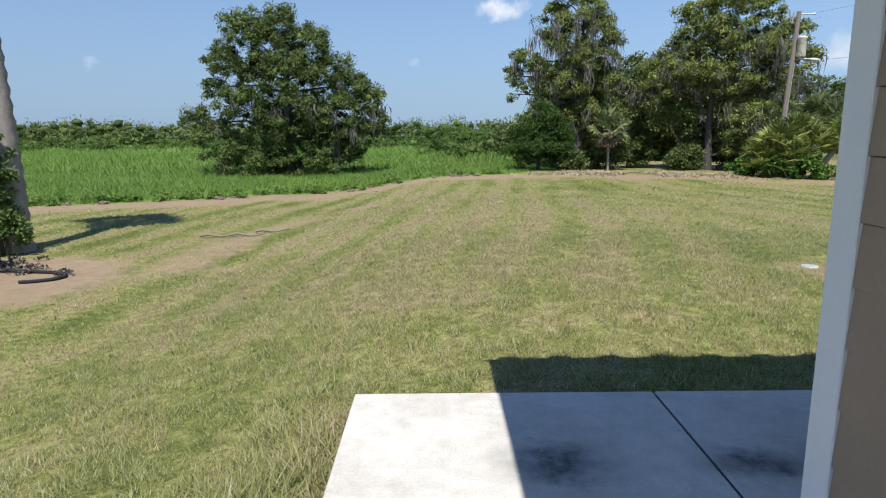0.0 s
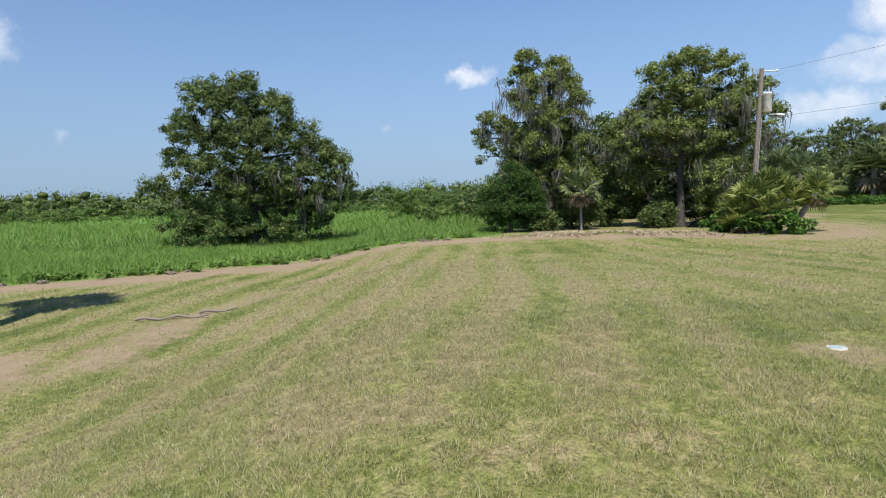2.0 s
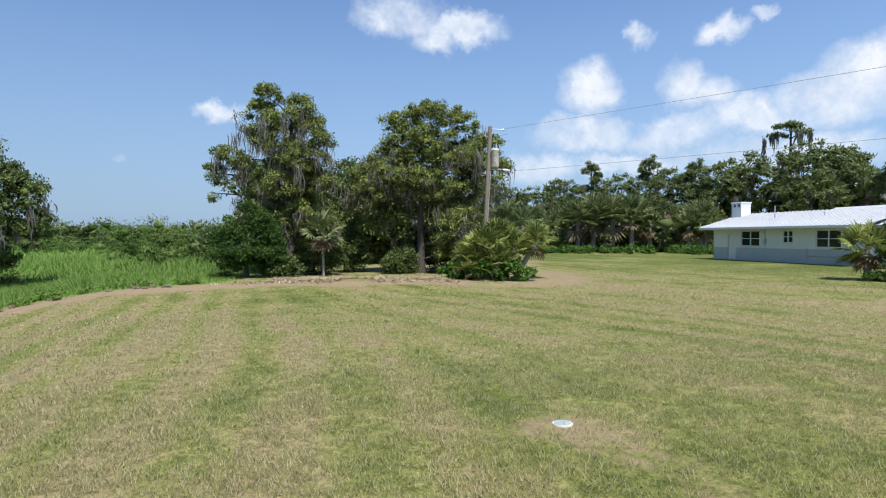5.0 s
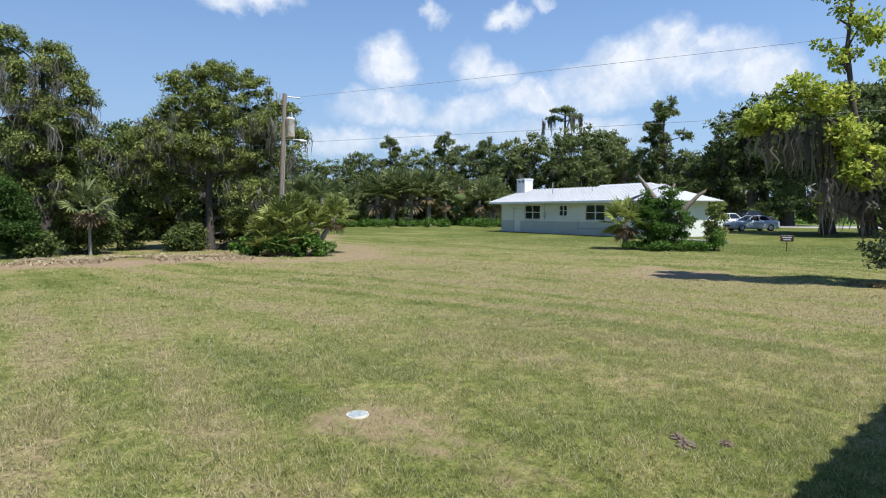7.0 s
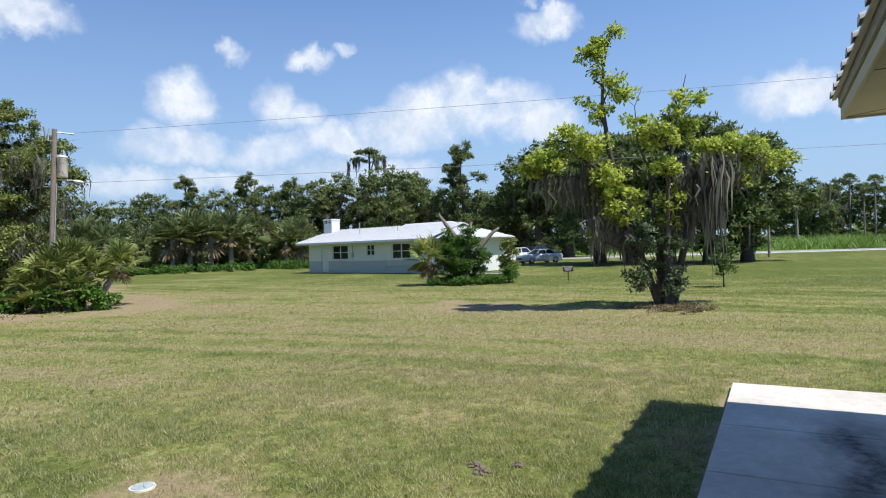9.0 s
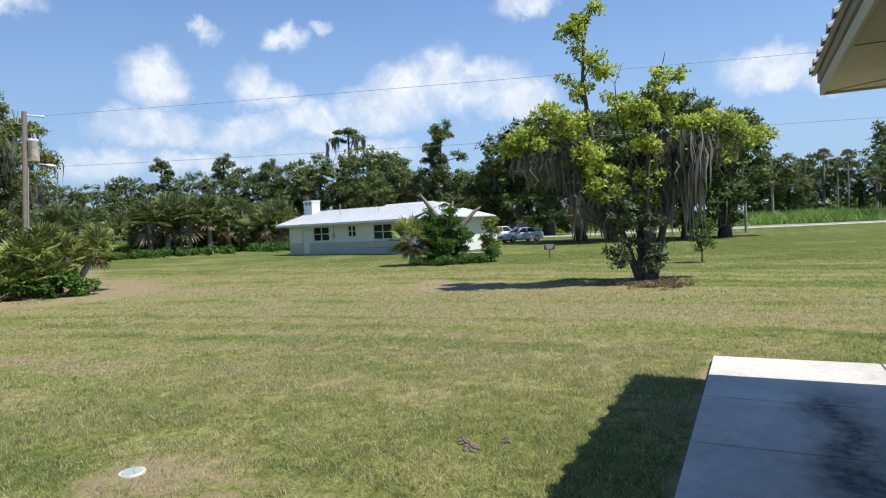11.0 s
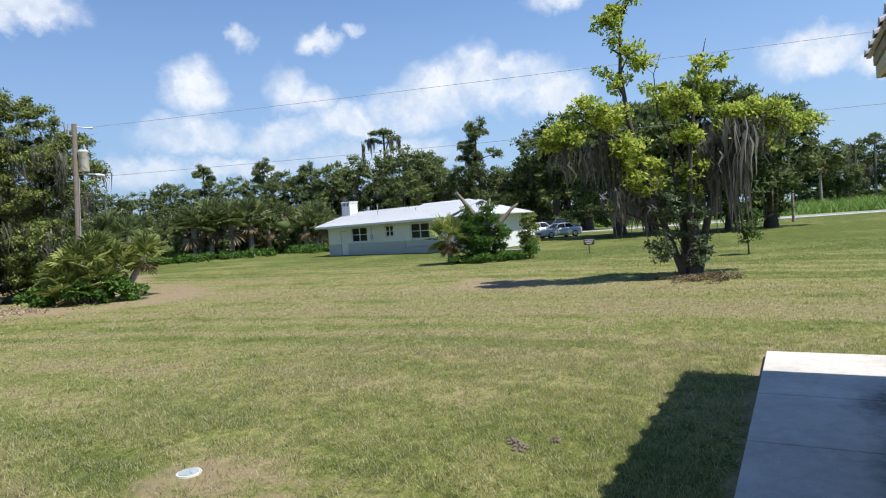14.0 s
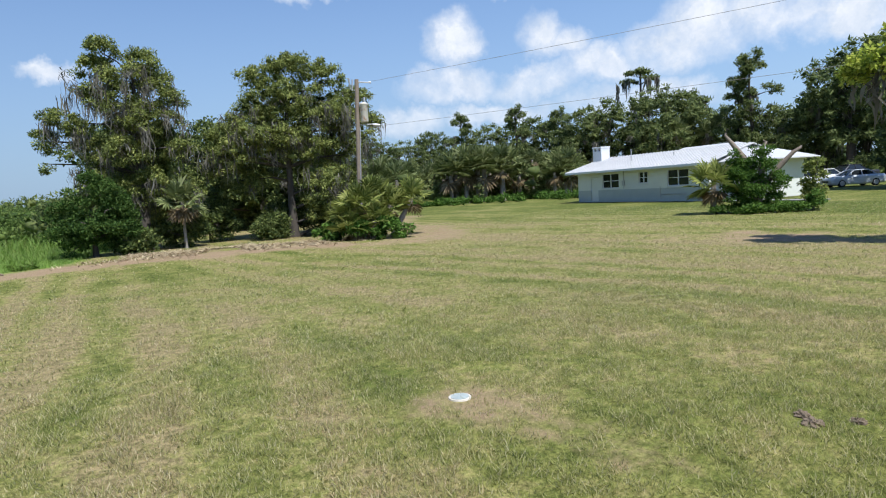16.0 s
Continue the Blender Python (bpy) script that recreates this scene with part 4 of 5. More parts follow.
turned(tree("oak_tree", "broad live oak draped with grey moss beside the pole", (15.0, 34.4),
            [(0.7, 0, 8.8, 1.9, 1.5, 0.68), (-0.9, 0, 8.3, 1.34, 1.2, 0.75), (2.4, 0, 8.2, 1.01, 1.1, 0.68), (0, -0.4, 7.2, 2.02, 1.6, 0.9), (3.2, 0, 6.9, 1.46, 1.4, 1.05), (-1.8, 0, 6.3, 1.23, 1.2, 0.75), (1.8, -0.5, 6.1, 1.68, 1.5, 0.9), (3.8, 0, 5.5, 1.34, 1.4, 1.2), (-2.9, 0, 5.4, 1.12, 1.2, 0.75),
             (-0.9, -0.8, 5.3, 1.79, 1.5, 0.83), (0.9, -1, 4.9, 1.57, 1.3, 0.83), (2.8, -0.5, 4.2, 1.34, 1.3, 1.05), (-2.5, -0.6, 4.4, 1.46, 1.3, 0.75), (-3.8, -0.4, 4.2, 0.9, 1, 0.9), (1.5, -1.2, 2.6, 1.12, 1.1, 1.05), (2.9, -0.6, 2.3, 1.12, 1.1, 1.35), (1.8, -0.8, 1.1, 1.34, 1.1, 1.05), (0.5, 1.4, 5.5, 3.58, 1.2, 2.7), (-2.6, 0.8, 3.2, 1.57, 1, 0.9), (3.6, 0.2, 0.9, 1.01, 0.9, 1.05)],
            (7.5, 0.2), M_cypress, 820, 0.37, 125, 0.125, 14, moss=(2000, 1.0, 0.026, 2.0, 7.5), limbs=60, squash=0.7, droop=0.4, slim=0.24, bough_limbs=True, core=True), -22)
for k, (x, y, s) in enumerate(((9.5, 45.0, 1.0), (14.5, 47.0, 1.1), (20.5, 45.5, 0.95))):
    tree("oak_tree", "dark mossy oak in the shade behind the first trees", (x, y),
         [(0, 0, 5.0 * s, 3.4, 2.6, 2.0), (-1.5, 0, 2.6 * s, 2.4, 2.2, 1.6), (2.0, 0, 2.6 * s, 2.4, 2.2, 1.7)], (5.0 * s, 0.4), M_oak, 150, 0.8, 130, 0.22, 60 + k,
         moss=(150, 1.6, 0.08, 1.5, 7), limbs=16, group="oaks behind the grove", core=True)
palm("cabbage_palm", "small cabbage palm with drooping dry fronds under the trees", (9.2, 33.3), 2.2, 0.6, 0.72, 16, 15, dead=16, trunk_r=0.065, low=-0.5, leaves=M_palm_far)
turned(palm("palm_clump", "clump of fan palms at the foot of the pole", (15.9, 28.0), 1.6, 0.55, 0.64, 22, 16, dead=5, trunk_r=0.12, low=-0.25,
            heads=[(-0.8, 0.1, 1.25), (-0.4, -0.3, 1.7), (0.35, 0.3, 2.0), (0.2, -0.5, 0.9), (1.0, 0.0, 1.5), (2.1, 0.6, 1.75), (-0.8, -0.4, 0.6)]), -25)
turned(tree("vine_bush", "low green weeds and vines among the palms", (16.1, 27.5), [(0.3, -0.5, 0.4, 1.2, 0.5, 0.5), (-2.2, 0.8, 0.35, 0.8, 0.6, 0.35), (-0.9, -0.2, 0.6, 0.6, 0.5, 0.5)],
            (0.5, 0.04), M_vine, 46, 0.28, 110, 0.15, 17, limbs=6, category="bush"), -25)

for sx, sy, sr, sh, sd in ((9.4, 34.4, 1.3, 1.6, 31), (16.8, 33.6, 1.5, 2.0, 32), (13.6, 34.2, 1.0, 1.3, 33), (7.2, 33.6, 0.9, 0.9, 34), (17.9, 34.6, 1.3, 2.2, 35), (15.2, 35.6, 1.4, 2.4, 36), (11.4, 37.0, 1.6, 2.6, 37)):
    turned(tree("shrub", "dark leafy undergrowth beneath the mossy trees", (sx, sy), [(0, 0, sh * 0.45, sr, sr * 0.8, sh * 0.5), (sr * 0.4, 0, sh * 0.75, sr * 0.5, sr * 0.5, sh * 0.35)], (sh * 0.8, 0.06), M_oak, 60, 0.36, 110, 0.13, sd, limbs=10, category="shrub", group="undergrowth"), -20)

# ---- utility pole ----
PB, PT = Vector((15.9, 28.9, ground_z(15.9, 28.9) - 0.1)), Vector((16.22, 28.78, 6.98))
pole = thing("utility_pole", "weathered wooden utility pole with a grey transformer", "pole")
tube_part("shaft", [[(PB.lerp(PT, f), 0.135 - 0.04 * f) for f in np.linspace(0, 1, 8)]], M_pole, pole, sides=12)
side = Vector((0.93, -0.36, 0))
toward = Vector((-0.40, -0.90, 0)).normalized()
can = PT + Vector((0, 0, -1.55)) + side * 0.22 + toward * 0.16
tube_part("transformer", [[(can + Vector((0, 0, z)), r) for z, r in ((-0.42, 0.02), (-0.42, 0.17), (-0.38, 0.185), (0.36, 0.185), (0.38, 0.20), (0.42, 0.20), (0.47, 0.12), (0.48, 0.01))]], M_trafo, pole, "grey rust-streaked transformer can", sides=16)
tube_part("bushing", [[(can + Vector((0, 0, 0.45)) + side * 0.05, 0.035), (can + Vector((0, 0, 0.60)) + side * 0.05, 0.045), (can + Vector((0, 0, 0.72)) + side * 0.05, 0.02)]], M_steel, pole)
tube_part("bracket", [[(PT + Vector((0, 0, -0.12)), 0.03), (PT + side * 0.5 + Vector((0, 0, -0.14)), 0.025), (PT + side * 0.62 + Vector((0, 0, -0.14)), 0.05), (PT + side * 0.66 + Vector((0, 0, -0.14)), 0.05)]], M_steel, pole)
tube_part("bracket", [[(PT + Vector((0, 0, -0.55)), 0.02), (PT - side * 0.32 + Vector((0, 0, -0.42)), 0.02), (PT - side * 0.36 + Vector((0, 0, 0.02)), 0.045), (PT - side * 0.36 + Vector((0, 0, 0.06)), 0.045)]], M_steel, pole)
tube_part("cutout", [[(PT - side * 0.24 + Vector((0, 0, -0.5)), 0.03), (PT - side * 0.20 + Vector((0, 0, 0.0)), 0.03)]], M_steel, pole)
arm0 = PT + Vector((0, 0, -2.05))
tube_part("lamp_arm", [[(arm0, 0.025), (arm0 + side * 0.6 + Vector((0, 0, 0.0)), 0.022), (arm0 + side * 0.72 + Vector((0, 0, -0.05)), 0.09), (arm0 + side * 0.95 + Vector((0, 0, -0.07)), 0.06)]], M_steel, pole)
tube_part("conduit", [[(PB + toward * 0.16 + Vector((0, 0, 0.1)), 0.018), (PT + toward * 0.12 + Vector((0, 0, -2.2)), 0.018)]], M_steel, pole)
far_end = Vector((9.2, -27.75, 0))


def wire(start, rise, sag, reach, radius):
    pts = []
    for f in np.linspace(0, 1, 40):
        p = start + far_end * reach * f + Vector((0, 0, rise * f - 4 * sag * f * (1 - f)))
        pts.append((p, radius))
    w_ob = tube_part("power_line", [pts], M_wire, None, sides=4)
    return tagged(w_ob, "thin power line running from the wooden pole", "wire", "power lines")


wire(PT + side * 0.64 + Vector((0, 0, -0.10)), 0.6, 0.25, 2.0, 0.007)
wire(PT + side * 0.2 + Vector((0, 0, -2.2)), 0.1, 0.25, 2.0, 0.007)

# ---- vine-clad palm trunk, bed and hose by the field ----
bed_palm = palm("cabbage_palm", "tall cabbage palm with a pale ringed trunk in a bare bed", (-9.25, 13.6), 8.6, 0.95, 1.05, 26, 18, dead=6, trunk_r=0.24, lean=(-0.5, 0.0))
tree("vine", "leafy vine climbing the pale palm trunk", (-9.35, 13.2), [(0, 0, 0.6, 0.75, 0.6, 0.6), (-0.15, 0, 1.5, 0.5, 0.45, 0.8), (0.05, 0, 2.2, 0.35, 0.35, 0.5)],
     (2.2, 0.03), M_shrub, 80, 0.18, 80, 0.085, 19, limbs=10, category="vine")
tree("shrub", "shady leafy shrub at the bed's edge", (-9.0, 11.0), [(0, 0, 1.2, 0.7, 0.7, 1.1), (-0.7, 0, 0.8, 0.7, 0.7, 0.8)], (1.4, 0.05), M_shrub, 60, 0.3, 70, 0.14, 20, limbs=10, category="shrub")
hose_pts = []
for f in np.linspace(0, 1, 40):
    a = -1.2 + f * 3.6
    x, y = -7.55 + 0.85 * math.cos(a) - (2.0 * max(0, f - 0.62)), 10.9 + 0.42 * math.sin(a)
    hose_pts.append(((x, y, ground_z(x, y) + 0.03), 0.035))
hose = tube_part("hose", [hose_pts], M_rubber, None, sides=8)
tagged(hose, "thick black hose curled on the bare earth", "hose")
twig_paths = []
for s, (x, y) in enumerate(((-5.2, 15.5), (-5.9, 15.3), (-4.7, 15.9))):
    a = 0.25 * s - 0.1
    twig_paths = [[((x + math.cos(a) * 0.55 * f, y + math.sin(a) * 0.5 * f, ground_z(x, y) + 0.05 + 0.03 * math.sin(f * 5)), 0.035 - 0.02 * f / 2) for f in np.linspace(0, 1.6, 6)]]
    tagged(tube_part("fallen_branch", twig_paths, M_pole, None, sides=5), "dry fallen branch lying on the bare earth", "branch", "fallen branches")

r = np.random.default_rng(29)
spots = [(-8.6 + r.normal() * 0.6, 10.9 + r.normal() * 0.7) for _ in range(70)]
v, f = leaf_mesh(r, [(px, py, ground_z(px, py) + 0.02) for px, py in spots], np.full(70, 0.16), 45, 0.07, 0.25)
tagged(sheet("mulch", v, f, M_bark), "dark mulch and dead leaves on the bare bed", "mulch", kind="stuff")

# ---- small things on the lawn ----
lid = thing("utility_cover", "round pale plastic utility cover set in the lawn", "cover", pose(4.62, 7.43, ground_z(4.62, 7.43) + 0.004))
bm = bmesh.new()
bmesh.ops.create_cone(bm, cap_ends=True, segments=24, radius1=0.085, radius2=0.075, depth=0.03)
part("lid", bm, paint("pale_blue_grey_plastic", (0.40, 0.46, 0.45), 0.35, 0.6, 14.0), lid)
bm = bmesh.new()
bmesh.ops.create_cone(bm, cap_ends=True, segments=24, radius1=0.10, radius2=0.095, depth=0.02)
part("ring", bm, M_concrete, lid)


def clod(x, y, r, seed):
    """A heap of crumbled earth."""
    bm = bmesh.new()
    bmesh.ops.create_icosphere(bm, subdivisions=4, radius=1.0)
    for v in bm.verts:
        k = 1 + 0.5 * noise.noise(v.co * 2.2 + Vector((seed, 0, 0))) + 0.22 * noise.noise(v.co * 7 + Vector((seed, 3, 0)))
        v.co = Vector((v.co.x * k * r, v.co.y * k * r, max(-0.02, v.co.z * k * r * 0.62)))
    ob = part("earth_mound", bm, M_clod)
    ob.location = (x, y, ground_z(x, y))
    return tagged(ob, "small crumbled mound of dry brown earth", "mound", "earth mounds")


clod(6.02, 5.25, 0.066, 1)
clod(6.12, 5.36, 0.055, 4)
clod(6.28, 5.06, 0.05, 9)

# ---- yellow-green oak with moss ----
turned(tree("oak_tree", "half-bare oak with yellow-green leaves and long grey moss", (21.0, 6.1),
            [(-1.4, 0, 8.25, 0.22, 0.25, 0.22), (-1.75, 0.1, 7.95, 0.2, 0.2, 0.18), (-2.05, 0, 7.65, 0.38, 0.35, 0.2), (-1.75, -0.1, 7.2, 0.22, 0.25, 0.3), (-2.05, 0, 6.95, 0.25, 0.3, 0.25), (-1.45, 0, 6.8, 0.25, 0.3, 0.2), (-2.3, 0, 6.25, 0.32, 0.35, 0.25), (-1.15, 0, 6.4, 0.42, 0.4, 0.22), (-1.8, 0, 5.85, 0.4, 0.4, 0.3),
             (-2.8, 0, 5.1, 0.55, 0.6, 0.4), (-2.1, -0.2, 4.85, 0.65, 0.7, 0.5), (-3.4, 0, 4.5, 0.6, 0.6, 0.32), (-4.0, 0, 4.3, 0.4, 0.4, 0.25), (-1.7, -0.2, 4.0, 0.55, 0.6, 0.35), (-1.4, -0.2, 3.25, 0.8, 0.6, 0.45), (-1.1, 0, 2.75, 0.5, 0.5, 0.3), (-2.2, 0, 2.25, 0.25, 0.3, 0.2),
             (-0.75, 0, 5.5, 0.45, 0.5, 0.35), (-0.1, -0.1, 5.1, 0.6, 0.6, 0.4), (0.45, 0, 6.2, 0.35, 0.4, 0.3), (1.0, 0, 6.2, 0.28, 0.3, 0.15), (0.2, 0, 5.7, 0.45, 0.5, 0.25), (0.8, 0.2, 5.3, 0.5, 0.5, 0.35), (-0.1, -0.2, 4.1, 0.45, 0.5, 0.4), (0.2, -0.2, 3.3, 0.4, 0.4, 0.4), (0.1, 0, 2.5, 0.35, 0.35, 0.3),
             (1.6, 0, 4.7, 0.7, 0.7, 0.35), (2.3, 0, 4.75, 0.65, 0.6, 0.35), (2.9, 0, 4.4, 0.55, 0.5, 0.3), (3.55, 0, 4.4, 0.38, 0.4, 0.18), (2.3, 0, 3.85, 0.45, 0.45, 0.2), (1.2, -0.1, 4.2, 0.45, 0.5, 0.28)],
            (4.4, 0.11), M_yellow, 380, 0.21, 44, 0.125, 21, limbs=150, squash=0.8, stems=3, spread=0.22, bough_limbs=True,
            leaders=([(-0.2, 0, 0, 0.12), (-0.7, 0.05, 1.6, 0.10), (-1.2, 0, 3.2, 0.09), (-1.6, 0, 4.8, 0.075), (-1.75, 0.05, 6.2, 0.055), (-1.7, 0, 7.3, 0.035), (-1.45, 0, 8.4, 0.012)],
                     [(0.2, 0.1, 0, 0.13), (0.5, 0.1, 1.5, 0.11), (0.85, 0.05, 3.0, 0.10), (1.25, 0, 4.2, 0.07), (1.9, 0, 4.7, 0.045), (2.9, 0, 4.5, 0.02)],
                     [(0.0, -0.1, 0, 0.10), (0.1, -0.1, 2.0, 0.08), (0.15, 0, 4.0, 0.06), (0.4, 0, 5.6, 0.04), (0.75, 0, 7.0, 0.008)],
                     [(-1.2, 0, 3.2, 0.06), (-2.0, 0, 4.3, 0.045), (-2.9, 0, 4.9, 0.03), (-3.9, 0, 4.4, 0.012)],
                     [(-0.1, 0, 3.4, 0.04), (-0.75, 0, 5.0, 0.03), (-0.8, 0, 6.1, 0.012), (-0.55, 0, 6.7, 0.005)]),
            drapes=((-3.5, 4.3, 1.3, 0.14, 42), (-2.9, 4.4, 1.9, 0.16, 54), (-2.15, 4.2, 2.9, 0.12, 66), (-1.95, 2.7, 1.5, 0.15, 54), (-1.4, 2.7, 1.5, 0.2, 72), (-1.0, 2.4, 1.0, 0.12, 36),
                    (0.8, 4.2, 3.2, 0.10, 84), (1.15, 4.3, 4.0, 0.09, 84), (1.45, 4.1, 2.6, 0.10, 48), (1.9, 4.3, 1.2, 0.14, 36), (0.5, 3.6, 1.6, 0.15, 46), (2.6, 4.3, 0.9, 0.14, 30))), -62)
turned(tree("shrub", "grey-green shrub growing round the oak's stems", (20.8, 6.3), [(-0.2, 0, 1.7, 0.7, 0.55, 0.6), (0.5, 0, 0.8, 0.4, 0.4, 0.6), (-0.4, 0, 2.3, 0.45, 0.4, 0.35), (-0.6, 0, 0.9, 0.35, 0.4, 0.5), (0.45, 0, 1.8, 0.35, 0.4, 0.4)], (1.9, 0.05), M_grey_leaf, 70, 0.21, 100, 0.085, 22, limbs=14, category="shrub"), -62)
r = np.random.default_rng(23)
v, f = leaf_mesh(r, [(20.7 + r.normal() * 0.4, 6.0 + r.normal() * 0.5, 0.06 + ground_z(20.6, 6.0)) for _ in range(60)], np.full(60, 0.16), 80, 0.06, 0.5)
litter = tagged(sheet("leaf_litter", v, f, M_palm_dead), "heap of brown leaf litter round the oak stems", "litter", kind="stuff")
tree("sapling", "thin young sapling on the lawn", (30.0, 5.2), [(0, 0, 1.3, 0.45, 0.45, 0.8)], (2.0, 0.03), M_shrub, 26, 0.25, 40, 0.13, 24, limbs=12)

# ---- sign ----
sign = thing("yard_sign", "small dark red yard sign on a short post", "sign", pose(34.3, 13.2, ground_z(34.3, 13.2) - 0.02, 0, 0, 18))
part("post", boxed(-0.04, -0.03, 0, 0.04, 0.03, 0.75, bevel=0.005), M_red, sign)
part("board", boxed(-0.045 - 0.02, -0.36, 0.62, -0.041, 0.36, 1.0, bevel=0.008), M_red, sign)
part("border", boxed(-0.068, -0.34, 0.95, -0.0655, 0.34, 0.975), M_white, sign)
part("lettering_bar", boxed(-0.068, -0.26, 0.83, -0.0655, 0.26, 0.89), M_white, sign)
part("lettering_bar", boxed(-0.068, -0.20, 0.70, -0.0655, 0.20, 0.755), M_white, sign)
sign.scale = (0.8, 0.78, 0.8)

# ---- overgrown stump clump ----
clump = thing("dead_stump", "broken dead trunk overgrown with green vines", "stump", pose(31.6, 18.3, ground_z(31.6, 18.3) - 0.05, 0, 0, -62))
tube_part("trunk", [[((0.3, 0, 0), 0.23), ((0.1, 0, 1.5), 0.18), ((-0.35, 0, 2.7), 0.15), ((-0.9, 0, 3.5), 0.10), ((-1.15, 0, 3.85), 0.06), ((-1.1, 0, 3.95), 0.03)],
                    [((0.3, 0.1, 1.2), 0.18), ((0.5, 0, 2.6), 0.15), ((0.45, 0, 3.1), 0.11), ((0.62, 0, 3.4), 0.07), ((0.5, 0, 3.45), 0.03)],
                    [((0.5, 0, 1.3), 0.15), ((1.2, 0, 2.2), 0.13), ((1.75, 0, 2.8), 0.09), ((2.05, 0, 3.0), 0.07), ((2.1, 0, 3.08), 0.03)]], M_pole, clump, sides=9)
turned(tree("vine", "thick green vine smothering the dead trunk", (31.2, 18.4), [(0.3, 0, 0.9, 1.0, 0.9, 0.8), (-0.3, 0, 1.9, 0.6, 0.6, 0.8), (0.6, 0, 2.2, 0.6, 0.6, 0.7), (0.7, 0, 2.95, 0.5, 0.5, 0.3), (0.5, -0.3, 0.25, 2.1, 1.0, 0.22), (-0.2, -0.3, 1.2, 0.8, 0.6, 0.7), (1.35, 0, 1.4, 0.45, 0.5, 0.8), (2.9, 0, 0.55, 0.4, 0.4, 0.5), (-0.6, 0, 2.7, 0.3, 0.3, 0.3)],
            (2.5, 0.05), M_vine, 230, 0.25, 130, 0.10, 26, limbs=20, category="vine"), -62)
palm("cabbage_palm", "young fan palm beside the vine-covered stump", (30.6, 19.7), 1.5, 0.7, 0.85, 24, 27, dead=8, trunk_r=0.13, low=-0.6)
turned(tree("shrub", "small brown-green shrub beside the stump", (33.2, 16.2), [(0, 0, 1.6, 0.6, 0.5, 0.8), (0, 0, 0.7, 0.4, 0.4, 0.5)], (1.8, 0.04), M_palm, 34, 0.26, 60, 0.15, 28, limbs=14, category="shrub"), -62)

# ---- white-roofed house across the lawn ----
HA = Vector((45.6, 41.0, -0.30))
farm = thing("bungalow", "pale green masonry bungalow with a white metal roof and chimney", "house")
# local axes: u along the front, v back from it
house_m = Matrix(((-0.2052, 0.9787, 0, HA.x), (-0.9787, -0.2052, 0, HA.y), (0, 0, 1, HA.z), (0, 0, 0, 1)))
farm.matrix_basis = house_m


def hbox(name, mat_, u0, v0, z0, u1, v1, z1, label="", bevel=0.0, parent=None):
    return part(name, boxed(u0, v0, z0, u1, v1, z1, bevel=bevel), mat_, parent or farm, label)


EH = 2.62


def wall_run(u0, u1, v0, v1, gaps):
    """A front wall with openings: gaps are (u0, u1, z0, z1)."""
    at = u0
    for a, b, z0, z1 in sorted(gaps):
        for p, q, s, e in ((at, a, 0.0, EH), (a, b, 0.0, z0), (a, b, z1, EH)):
            if q - p > 0.01 and e - s > 0.01:
                if s < 1.03:
                    hbox("wall", M_lower, p, v0, s, q, v1, min(e, 1.03))
                if e > 1.03:
                    hbox("wall", M_upper, p, v0, max(s, 1.03), q, v1, e)
        at = b
    hbox("wall", M_lower, at, v0, 0, u1, v1, 1.03)
    hbox("wall", M_upper, at, v0, 1.03, u1, v1, EH)


WINDOWS = [(3.3, 5.4, 1.15, 2.40), (7.7, 8.7, 1.45, 2.38), (10.7, 12.8, 1.15, 2.40)]
wall_run(0, 14.6, 0.0, 0.2, [(1.78, 2.75, 0.05, 2.15)] + WINDOWS)
hbox("wall", M_upper, 0, 0.2, 0, 0.2, 7.4, EH)
hbox("wall", M_upper, 14.4, 0.2, 0, 14.6, 7.4, EH)
hbox("wall", M_upper, 0, 7.4, 0, 14.6, 7.6, EH)
hbox("door", M_upper, 1.80, 0.06, 0.06, 2.73, 0.11, 2.13, "pale painted door", 0.01)
for a, b, z0, z1 in WINDOWS:
    win = thing("window", "", "")
    win.parent = farm
    part("pane", boxed(a, 0.10, z0, b, 0.115, z1), M_glass, win)
    for p, q, s, e in ((a, a + 0.07, z0, z1), (b - 0.07, b, z0, z1), (a, b, z0, z0 + 0.07), (a, b, z1 - 0.07, z1), ((a + b) / 2 - 0.04, (a + b) / 2 + 0.04, z0, z1), (a, b, (z0 + z1) / 2 - 0.025, (z0 + z1) / 2 + 0.025)):
        part("frame", boxed(p, 0.04, s, q, 0.10, e), M_white, win)
    part("sill", boxed(a - 0.08, -0.06, z0 - 0.09, b + 0.08, 0.05, z0, bevel=0.01), M_upper, win)


def slope(name, pts, mat_, thick=0.07):
    bm = bmesh.new()
    lo = [bm.verts.new(p) for p in pts]
    hi = [bm.verts.new((p[0], p[1], p[2] + thick)) for p in pts]
    bm.faces.new(lo[::-1])
    bm.faces.new(hi)
    for i in range(len(pts)):
        j = (i + 1) % len(pts)
        bm.faces.new((lo[i], lo[j], hi[j], hi[i]))
    bmesh.ops.recalc_face_normals(bm, faces=bm.faces[:])
    return part(name, bm, mat_, farm)


